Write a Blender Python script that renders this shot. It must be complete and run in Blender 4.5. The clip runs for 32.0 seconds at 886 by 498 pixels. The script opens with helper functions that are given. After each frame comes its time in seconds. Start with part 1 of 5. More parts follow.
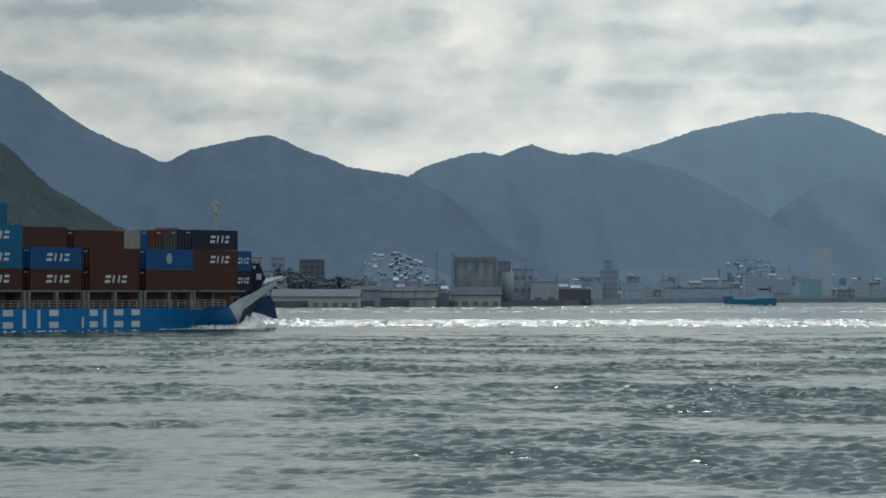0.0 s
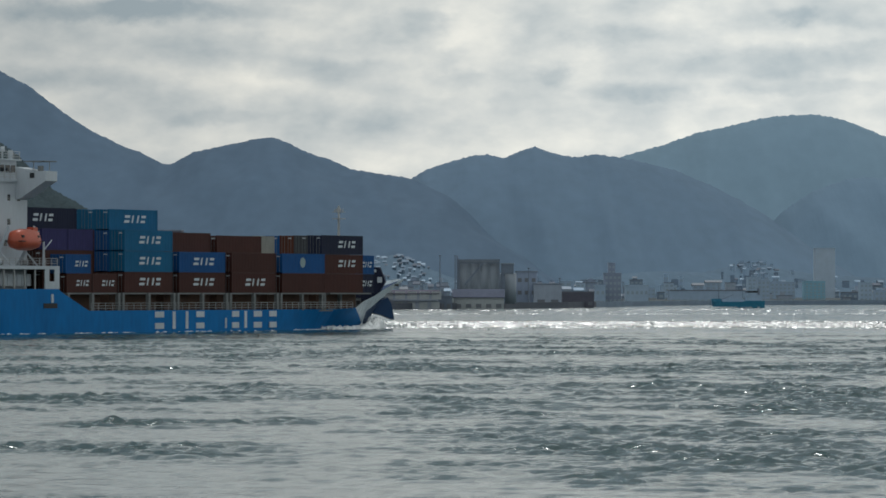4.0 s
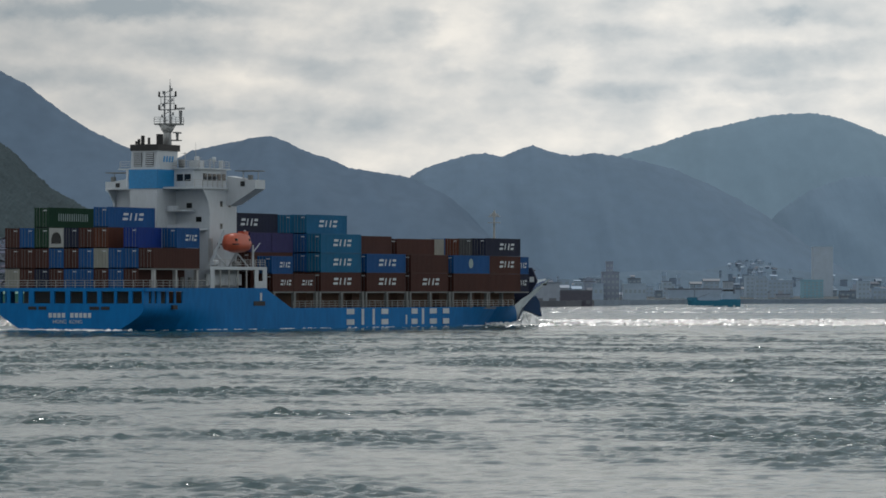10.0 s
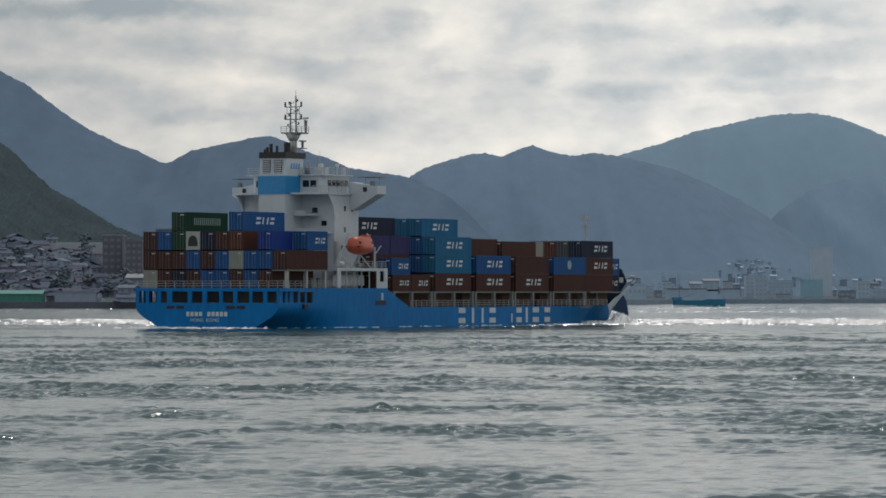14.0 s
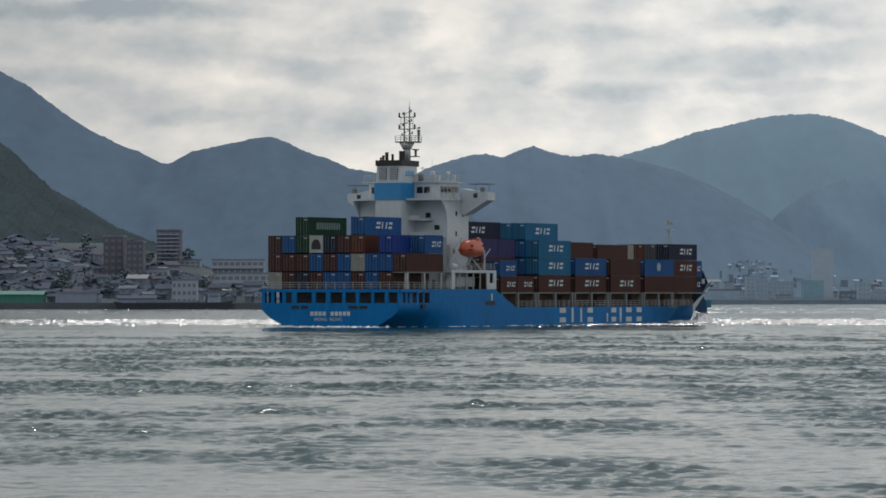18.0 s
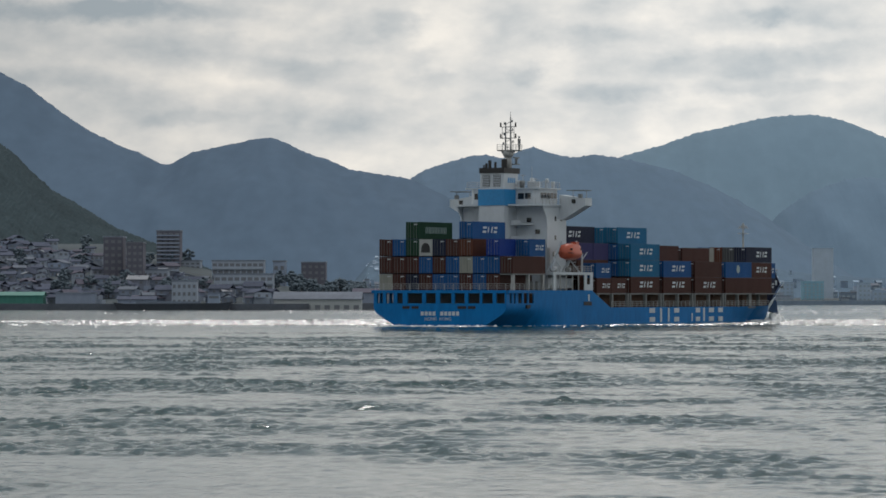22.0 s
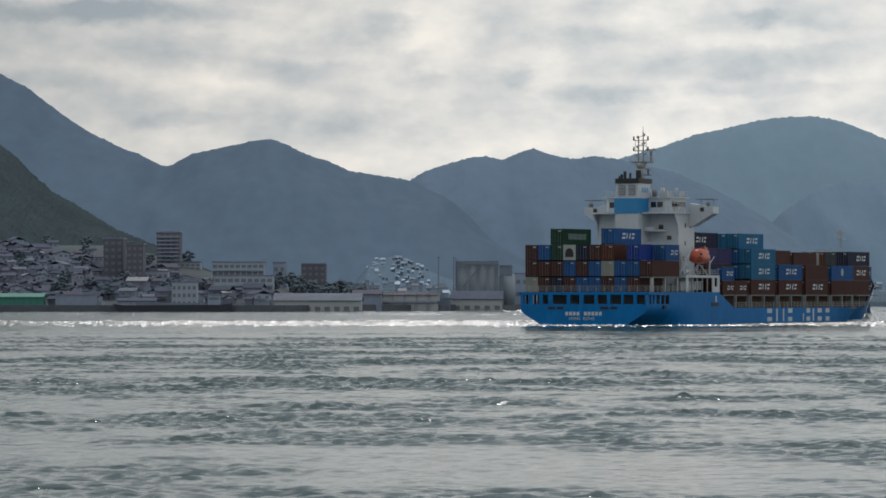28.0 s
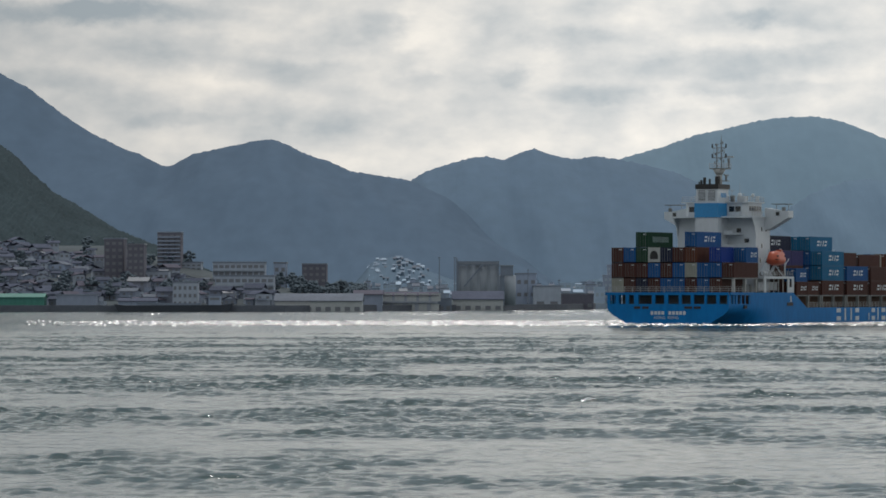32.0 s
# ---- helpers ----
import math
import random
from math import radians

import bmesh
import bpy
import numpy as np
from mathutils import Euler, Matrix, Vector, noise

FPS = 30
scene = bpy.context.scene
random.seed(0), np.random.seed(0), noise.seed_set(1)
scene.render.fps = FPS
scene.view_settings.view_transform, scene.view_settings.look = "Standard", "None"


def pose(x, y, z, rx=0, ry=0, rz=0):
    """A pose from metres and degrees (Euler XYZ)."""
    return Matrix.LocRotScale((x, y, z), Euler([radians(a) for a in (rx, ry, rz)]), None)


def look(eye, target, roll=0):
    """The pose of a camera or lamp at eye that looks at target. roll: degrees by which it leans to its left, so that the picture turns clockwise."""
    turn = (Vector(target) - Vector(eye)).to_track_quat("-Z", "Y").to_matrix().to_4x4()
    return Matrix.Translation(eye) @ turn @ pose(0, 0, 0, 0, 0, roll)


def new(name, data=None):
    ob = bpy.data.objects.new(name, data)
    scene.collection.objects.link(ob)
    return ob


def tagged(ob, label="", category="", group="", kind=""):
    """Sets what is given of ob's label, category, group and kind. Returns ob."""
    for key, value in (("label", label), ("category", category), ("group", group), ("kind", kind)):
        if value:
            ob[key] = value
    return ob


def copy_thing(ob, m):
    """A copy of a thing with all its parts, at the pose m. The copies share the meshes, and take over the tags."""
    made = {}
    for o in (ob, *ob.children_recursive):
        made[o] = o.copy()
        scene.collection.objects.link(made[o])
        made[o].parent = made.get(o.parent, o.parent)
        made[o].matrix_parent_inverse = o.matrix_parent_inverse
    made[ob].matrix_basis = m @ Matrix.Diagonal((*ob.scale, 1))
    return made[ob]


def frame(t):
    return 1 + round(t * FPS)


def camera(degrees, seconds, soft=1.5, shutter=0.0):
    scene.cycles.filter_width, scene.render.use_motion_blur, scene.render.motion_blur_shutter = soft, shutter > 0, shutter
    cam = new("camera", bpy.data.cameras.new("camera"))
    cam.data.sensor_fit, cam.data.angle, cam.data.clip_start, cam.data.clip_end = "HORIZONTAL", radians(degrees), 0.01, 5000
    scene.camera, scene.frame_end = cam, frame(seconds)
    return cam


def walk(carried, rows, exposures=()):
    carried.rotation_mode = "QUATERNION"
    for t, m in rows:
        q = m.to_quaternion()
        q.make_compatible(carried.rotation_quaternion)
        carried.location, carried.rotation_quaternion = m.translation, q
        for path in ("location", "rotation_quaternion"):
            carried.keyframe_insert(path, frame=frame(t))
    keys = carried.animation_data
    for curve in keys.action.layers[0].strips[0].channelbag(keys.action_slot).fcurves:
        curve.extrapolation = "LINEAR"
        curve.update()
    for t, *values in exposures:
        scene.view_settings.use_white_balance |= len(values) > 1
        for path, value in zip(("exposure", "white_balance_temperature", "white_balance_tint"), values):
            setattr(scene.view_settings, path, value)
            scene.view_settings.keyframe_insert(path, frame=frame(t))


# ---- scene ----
# ---- camera: a long lens on the shore, five metres above the strait ----
FOCAL, EYE, LEVEL = 7400.0, 5.22, 75.68
cam = camera(2 * math.degrees(math.atan(784 / FOCAL)), 32.0, soft=1.7)
# seconds, sway to the right and up
SWAY = ((0, 0, 0), (0.5, 1.5, 1.6), (1, 3, 3), (1.5, 4.6, 3.4), (2, 6, 4.6), (3.5, 6, 4.6), (5.5, 3.2, 1.8), (6.5, 4.4, 1.7),
        (8, 3, 2.2), (9, 2, 2), (10, 2, 1.8), (11, 2.6, 1.6), (12, 0.5, 1.7), (12.5, 1.3, 3.1), (13, 1.5, 4.2), (13.5, 1.5, 2), (14.5, 1.5, 1.6), (17, 1.6, 1.8),
        (18, 3, 3), (19, 3.5, 3.1), (19.5, 1.5, 3.1), (20, -3, 3.1), (20.5, 1.3, 3.2), (21, 3, 4.5), (22.5, 3, 4.7), (23, 4.5, 5.8), (24, 5.6, 4.7),
        (24.5, 1.8, 4.8), (25.5, 1.4, 6), (27.5, 0.2, 5), (28, 3, 7.2), (29, 4.5, 7.5), (29.5, 4.5, 5.2), (30.5, 4.3, 7), (31, 3.2, 6.4), (32, 4.5, 7.6))
walk(cam, [(t, pose(0, 0, EYE, 90 + math.degrees(math.atan((LEVEL + b) / FOCAL)), 0, math.degrees(a / FOCAL))) for t, a, b in SWAY],
     exposures=((0, 0, 6250, 5), (6, 0, 6350, 8), (12, 0.06, 6500, 11), (32, 0.08, 6500, 11)))

# ---- world, sun ----
SUN_AZ, SUN_EL = 6.0, 64.0   # degrees to the right of the view, degrees up
world = bpy.data.worlds.new("sky")
scene.world = world
world.use_nodes = True
wn, wl = world.node_tree.nodes, world.node_tree.links
wn.clear()
sky = wn.new("ShaderNodeTexSky")
sky.sky_type, sky.sun_disc = "NISHITA", False
sky.sun_elevation, sky.sun_rotation, sky.air_density, sky.dust_density = radians(SUN_EL), radians(SUN_AZ), 1.0, 4.0
wnoise = wn.new("ShaderNodeTexNoise")
wnoise.inputs["Scale"].default_value, wnoise.inputs["Detail"].default_value = 3.0, 6.0
wcoord, wmap = wn.new("ShaderNodeTexCoord"), wn.new("ShaderNodeMapping")
wmap.inputs["Scale"].default_value = (1.0, 1.0, 3.0)
wl.new(wcoord.outputs["Generated"], wmap.inputs["Vector"])
wl.new(wmap.outputs["Vector"], wnoise.inputs["Vector"])
wramp = wn.new("ShaderNodeValToRGB")
wramp.color_ramp.elements[0].position, wramp.color_ramp.elements[0].color = 0.35, (3.6, 4.2, 4.6, 1)
wramp.color_ramp.elements[1].position, wramp.color_ramp.elements[1].color = 0.65, (7.9, 7.8, 7.3, 1)
wl.new(wnoise.outputs["Fac"], wramp.inputs["Fac"])
wmix = wn.new("ShaderNodeMix")
wmix.data_type = "RGBA"
wmix.inputs[0].default_value = 0.85
wl.new(sky.outputs["Color"], wmix.inputs[6])
wl.new(wramp.outputs["Color"], wmix.inputs[7])
wback, wout = wn.new("ShaderNodeBackground"), wn.new("ShaderNodeOutputWorld")
wback.inputs["Strength"].default_value = 0.1
wl.new(wmix.outputs[2], wback.inputs["Color"])
wl.new(wback.outputs["Background"], wout.inputs["Surface"])

sun_data = bpy.data.lights.new("sun", "SUN")
sun_data.energy, sun_data.angle, sun_data.color = 1.0, radians(4.0), (1.0, 0.985, 0.96)
sun = new("sun", sun_data)
az, el = radians(SUN_AZ), radians(SUN_EL)
to_sun = Vector((math.sin(az) * math.cos(el), math.cos(az) * math.cos(el), math.sin(el)))
sun.matrix_world = look((0, 0, 300), tuple(Vector((0, 0, 300)) - to_sun))


# ---- materials ----
def material(name, color, rough=0.6, metal=0.0, scale=2.0, vary=0.18, bump=0.0, fine=None, streak=1.0, island=0.0, spec=0.5, deep=1.0):
    """A painted or natural surface with stains at a large scale and grain at a small one."""
    m = bpy.data.materials.new(name)
    m.use_nodes = True
    n, l = m.node_tree.nodes, m.node_tree.links
    b = n["Principled BSDF"]
    b.inputs["Roughness"].default_value, b.inputs["Metallic"].default_value = rough, metal
    b.inputs["Specular IOR Level"].default_value = spec
    co, mp = n.new("ShaderNodeTexCoord"), n.new("ShaderNodeMapping")
    mp.inputs["Scale"].default_value = (1, deep, streak)
    l.new(co.outputs["Object"], mp.inputs["Vector"])
    big, small = n.new("ShaderNodeTexNoise"), n.new("ShaderNodeTexNoise")
    big.inputs["Scale"].default_value, big.inputs["Detail"].default_value = scale * 0.2, 4
    small.inputs["Scale"].default_value, small.inputs["Detail"].default_value = fine or scale * 3, 5
    for t in (big, small):
        l.new(mp.outputs["Vector"], t.inputs["Vector"])
    add = n.new("ShaderNodeMath")
    add.operation = "ADD"
    l.new(big.outputs["Fac"], add.inputs[0])
    l.new(small.outputs["Fac"], add.inputs[1])
    last = add
    if island:
        info, mul, more = n.new("ShaderNodeObjectInfo"), n.new("ShaderNodeMath"), n.new("ShaderNodeMath")
        mul.operation, mul.inputs[1].default_value, more.operation = "MULTIPLY", island, "ADD"
        l.new(info.outputs["Random"], mul.inputs[0])
        l.new(add.outputs[0], more.inputs[0])
        l.new(mul.outputs[0], more.inputs[1])
        last = more
    ramp = n.new("ShaderNodeValToRGB")
    ramp.color_ramp.elements[0].position, ramp.color_ramp.elements[1].position = 0.3, 0.75
    half = n.new("ShaderNodeMath")
    half.operation, half.inputs[1].default_value = "MULTIPLY", 0.5
    l.new(last.outputs[0], half.inputs[0])
    l.new(half.outputs[0], ramp.inputs["Fac"])
    ramp.color_ramp.elements[0].color = (*[c * (1 - vary) for c in color], 1)
    ramp.color_ramp.elements[1].color = (*[min(c * (1 + vary), 0.95) for c in color], 1)
    l.new(ramp.outputs["Color"], b.inputs["Base Color"])
    if bump:
        bp = n.new("ShaderNodeBump")
        bp.inputs["Strength"].default_value, bp.inputs["Distance"].default_value = bump, 0.1
        l.new(small.outputs["Fac"], bp.inputs["Height"])
        l.new(bp.outputs["Normal"], b.inputs["Normal"])
    return m


HULL = material("hull_blue_paint", (0.001, 0.15, 0.41), 0.55, spec=0.16, scale=0.6, vary=0.25, streak=0.3, fine=1.2)
# Hull blue taken down to navy for the shade under the flare.
HULL_DARK = material("hull_blue_in_shade", (0.003, 0.034, 0.1), 0.6, scale=0.6, spec=0.15)
# Flare is hull plating; its bright water reflection is put into this colour.
BOW_PALE = material("reflected_glitter_bow_paint", (0.55, 0.62, 0.66), 0.35, scale=2.5, vary=0.4, streak=0.4, fine=2.0)
WHITE = material("ship_white_paint", (0.44, 0.485, 0.525), 0.45, scale=0.8, vary=0.12, streak=0.3, fine=2.5)
BAND = material("funnel_blue_paint", (0.01, 0.2, 0.45), 0.4, scale=1.0)
BLACK = material("soot_black_paint", (0.012, 0.012, 0.013), 0.6, scale=2.0)
GREY = material("deck_grey_paint", (0.16, 0.17, 0.17), 0.6, scale=1.0, vary=0.3)
RAIL = material("galvanised_rail", (0.35, 0.36, 0.36), 0.5, 0.3, scale=3.0)
ORANGE = material("lifeboat_orange", (0.45, 0.085, 0.04), 0.4, scale=1.5, vary=0.2)
GLASS = material("dark_window_glass", (0.01, 0.013, 0.016), 0.08, scale=1.0)
LETTER = material("white_hull_marks", (0.5, 0.55, 0.58), 0.5, scale=1.5, vary=0.2)
RUST = material("rusty_steel", (0.1, 0.055, 0.035), 0.8, scale=2.0, vary=0.4)
BOX_PAINT = {
    "brown": material("brown_box_paint", (0.0467, 0.0148, 0.0111), 0.6, spec=0.25, scale=0.8, vary=0.3, island=0.25, streak=0.3),
    "rust": material("rust_red_box_paint", (0.0753, 0.0221, 0.0111), 0.6, spec=0.25, scale=0.8, vary=0.3, island=0.2, streak=0.3),
    "blue": material("mid_blue_box_paint", (0.003, 0.062, 0.2), 0.6, spec=0.25, scale=0.8, vary=0.25, island=0.2, streak=0.3),
    "teal": material("light_blue_box_paint", (0.004, 0.098, 0.205), 0.6, spec=0.25, scale=0.8, vary=0.25, island=0.2, streak=0.3),
    "navy": material("navy_box_paint", (0.0066, 0.0113, 0.0330), 0.6, spec=0.25, scale=0.8, vary=0.3, island=0.2, streak=0.3),
    "bright": material("bright_blue_box_paint", (0.003, 0.03, 0.2), 0.6, spec=0.25, scale=0.8, vary=0.2, streak=0.3),
    "purple": material("violet_box_paint", (0.0295, 0.0266, 0.1004), 0.6, spec=0.25, scale=0.8, vary=0.25, streak=0.3),
    "green": material("dark_green_box_paint", (0.0048, 0.0354, 0.0177), 0.6, spec=0.25, scale=0.8, vary=0.25, streak=0.3),
    "white": material("white_box_paint", (0.3247, 0.3365, 0.3306), 0.6, spec=0.25, scale=0.8, vary=0.2, streak=0.3),
    "cream": material("cream_box_paint", (0.2480, 0.2539, 0.2244), 0.6, spec=0.25, scale=0.8, vary=0.2, streak=0.3),
    "grey": material("grey_box_paint", (0.0531, 0.0590, 0.0649), 0.6, spec=0.25, scale=0.8, vary=0.2, streak=0.3),
}
MAST = material("dull_grey_mast_paint", (0.17, 0.18, 0.19), 0.6, scale=2.0)
FOAM = material("sea_foam", (0.75, 0.78, 0.78), 0.7, scale=4.0, vary=0.25, bump=0.6)


# ---- mesh helpers ----
def part(name, bm, mat, parent=None, label="", smooth=False):
    """Links a bmesh as one mesh object, under a thing or a part."""
    me = bpy.data.meshes.new(name)
    bm.to_mesh(me)
    bm.free()
    me.materials.append(mat)
    if smooth:
        me.shade_smooth()
    ob = new(name, me)
    ob.parent = parent
    return tagged(ob, label)


def again(name, ob, m, parent):
    """One more object on the mesh of ob, as a part of parent."""
    o = new(name, ob.data)
    o.parent, o.matrix_basis = parent, m
    return o


def quad(bm, *p):
    return bm.faces.new([bm.verts.new(q) for q in p])


def box(bm, x0, x1, y0, y1, z0, z1):
    v = [bm.verts.new((x, y, z)) for z in (z0, z1) for y in (y0, y1) for x in (x0, x1)]
    for f in ((0, 2, 3, 1), (4, 5, 7, 6), (0, 1, 5, 4), (2, 6, 7, 3), (0, 4, 6, 2), (1, 3, 7, 5)):
        bm.faces.new([v[i] for i in f])
    return bm


def tube(bm, a, b, r, r2=None, n=8):
    a, b = Vector(a), Vector(b)
    q = (b - a).to_track_quat("Z", "Y").to_matrix()
    r2 = r if r2 is None else r2
    rings = []
    for c, rad in ((a, r), (b, r2)):
        rings.append([bm.verts.new(c + q @ Vector((rad * math.cos(2 * math.pi * i / n), rad * math.sin(2 * math.pi * i / n), 0))) for i in range(n)])
    for i in range(n):
        bm.faces.new((rings[0][i], rings[0][(i + 1) % n], rings[1][(i + 1) % n], rings[1][i]))
    bm.faces.new(rings[0][::-1])
    bm.faces.new(rings[1])
    return bm


def prism(bm, outline, axis, lo, hi):
    """A plate with that outline, extruded along axis (0, 1 or 2) from lo to hi."""
    def at(p, d):
        c = list(p)
        c.insert(axis, d)
        return bm.verts.new(c)
    a, b = [at(p, lo) for p in outline], [at(p, hi) for p in outline]
    n = len(outline)
    for i in range(n):
        bm.faces.new((a[i], a[(i + 1) % n], b[(i + 1) % n], b[i]))
    bm.faces.new(a[::-1])
    bm.faces.new(b)
    bmesh.ops.recalc_face_normals(bm, faces=bm.faces)
    return bm


def B():
    return bmesh.new()


def grid_mesh(name, xs, ys, zs, mat, smooth=True):
    """A sheet from arrays of rows x columns."""
    r, c = xs.shape
    me = bpy.data.meshes.new(name)
    co = np.stack((xs, ys, zs), -1).reshape(-1, 3).astype(np.float32)
    idx = np.arange(r * c).reshape(r, c)
    faces = np.stack((idx[:-1, :-1], idx[:-1, 1:], idx[1:, 1:], idx[1:, :-1]), -1).reshape(-1, 4)
    me.vertices.add(len(co))
    me.vertices.foreach_set("co", co.ravel())
    me.loops.add(faces.size)
    me.loops.foreach_set("vertex_index", faces.ravel().astype(np.int32))
    me.polygons.add(len(faces))
    me.polygons.foreach_set("loop_start", np.arange(0, faces.size, 4, dtype=np.int32))
    me.update(calc_edges=True)
    me.materials.append(mat)
    if smooth:
        me.shade_smooth()
    return new(name, me)


def clamp01(v):
    return np.clip(v, 0, 1)


def smooth01(v):
    v = clamp01(v)
    return v * v * (3 - 2 * v)


# ---- water: one sheet out to the horizon, with the chop of a tide race ----
def water_material():
    """Deep grey-green water; wavelets as strong as the sheet's own chop."""
    m = bpy.data.materials.new("grey_green_sea_water")
    m.use_nodes = True
    n, l = m.node_tree.nodes, m.node_tree.links
    b = n["Principled BSDF"]
    b.inputs["Base Color"].default_value = (0.007, 0.042, 0.046, 1)
    b.inputs["Roughness"].default_value, b.inputs["IOR"].default_value = 0.12, 1.33
    co, chop = n.new("ShaderNodeTexCoord"), n.new("ShaderNodeAttribute")
    chop.attribute_name = "chop"
    last = None
    for sc, dist, sx in ((1.2, 0.2, 0.6), (2.8, 0.1, 0.55), (6.5, 0.03, 0.6)):
        mp, no, bp = n.new("ShaderNodeMapping"), n.new("ShaderNodeTexNoise"), n.new("ShaderNodeBump")
        mp.inputs["Scale"].default_value = (sx, 1, 1)
        no.inputs["Scale"].default_value, no.inputs["Detail"].default_value = sc, 3
        bp.inputs["Distance"].default_value = dist
        l.new(chop.outputs["Fac"], bp.inputs["Strength"])
        l.new(co.outputs["Object"], mp.inputs["Vector"])
        l.new(mp.outputs["Vector"], no.inputs["Vector"])
        l.new(no.outputs["Fac"], bp.inputs["Height"])
        if last:
            l.new(last.outputs["Normal"], bp.inputs["Normal"])
        last = bp
    l.new(last.outputs["Normal"], b.inputs["Normal"])
    return m


WATER = water_material()


# x, y, reach across and along, and how much rougher (+) or slicker (-) the race runs there
EDDIES = ((10, 128, 9, 26, 0.12), (-8, 122, 8, 18, -0.3), (-25, 82, 8, 20, -0.55), (-40, 76, 8, 24, 0.4), (14, 190, 16, 30, 0.12), (-52, 120, 14, 26, 0.3), (-12, 160, 14, 10, 0.3))


def build_water():
    rng = np.random.default_rng(4)
    d = [-160.0, -90.0, -40.0, -10.0, 10.0, 25.0, 34.0]
    while d[-1] < 1010:
        d.append(d[-1] + float(np.interp(d[-1], (36, 110, 420, 600, 1010), (0.29, 0.32, 0.46, 0.9, 2.2))))
    d = np.concatenate((d, np.geomspace(1015, 4990, 70))).astype(np.float32)
    cols = 530
    across = np.linspace(-1, 1, cols, dtype=np.float32)
    half = 26 + np.where(d < 35, 150, 0) + 0.113 * np.maximum(d, 0) + np.where(d > 1100, (d - 1100) * 0.55, 0)
    X, Y = across[None, :] * half[:, None] - 17.0, np.repeat(d[:, None], cols, 1)
    Z = np.zeros_like(X)
    # patches where the race is rough or slick
    rough = np.zeros_like(X)
    for k in range(26):
        a, w, p = rng.uniform(0, math.pi), 5 * 12 ** rng.uniform(0, 1), rng.uniform(0, 6.28)
        bend = 1.6 * np.sin(X / (0.35 * w) + Y / (0.7 * w) + k)
        rough += (0.5 + w / 60) * np.sin((X * math.cos(a) + Y * math.sin(a)) * 2 * math.pi / w + p + bend)
    rough = rough / 9.0
    for x, y, rx, ry, k in EDDIES:
        rough += k * np.exp(-((X - x) / rx) ** 2 - ((Y - y) / ry) ** 2)
    rough = smooth01(0.45 + rough)
    calm = np.interp(d, (40, 100, 160, 300, 450, 580, 820, 950), (0.5, 0.66, 0.95, 1.15, 1.05, 0.42, 0.42, 1.2)).astype(np.float32)[:, None]
    step = np.maximum(np.gradient(d), 2 * half / cols)
    chop = calm * (0.25 + 0.88 * rough ** 1.5)
    for k in range(150):
        short = k < 70
        lam = rng.uniform(0.7, 1.4) if short else 1.4 * (3.4 / 1.4) ** rng.uniform(0, 1)
        a = rng.normal(math.radians(82), 0.8 if short else 0.5)
        amp = 0.0072 * rng.uniform(0.6, 1.3) if short else 0.0081 * lam ** 0.4 * rng.uniform(0.5, 1.2)
        ph = (X * math.cos(a) + Y * math.sin(a)) * (2 * math.pi / lam) + rng.uniform(0, 6.28)
        ph += 1.7 * np.sin(X / (lam * 1.1) + k) * np.sin(Y / (lam * 2.3) + 2 * k)
        fade = clamp01((lam - 1.3 * step) / (lam * 0.5)).astype(np.float32)[:, None]
        sn = np.sin(ph)
        Z += amp * (sn - 0.38 * (1 - 2 * sn * sn)) * fade * (chop if lam < 2.8 else 0.3 * calm + 0.7 * chop)
    ob = grid_mesh("water", X, Y, Z - 0.02, WATER)
    at = ob.data.attributes.new("chop", "FLOAT", "POINT")
    at.data.foreach_set("value", np.ascontiguousarray(np.clip(chop, 0.05, 1.1) * 0.85, dtype=np.float32).ravel())
    return tagged(ob, "choppy grey-green water of a tidal strait", "water", kind="structure")


water = build_water()


RIPPLE = bpy.data.materials.new("broken_ripple_water")
RIPPLE.use_nodes = True
rb = RIPPLE.node_tree.nodes["Principled BSDF"]
rb.inputs["Base Color"].default_value = (0.012, 0.045, 0.045, 1)
rb.inputs["Roughness"].default_value, rb.inputs["IOR"].default_value = 0.18, 1.33


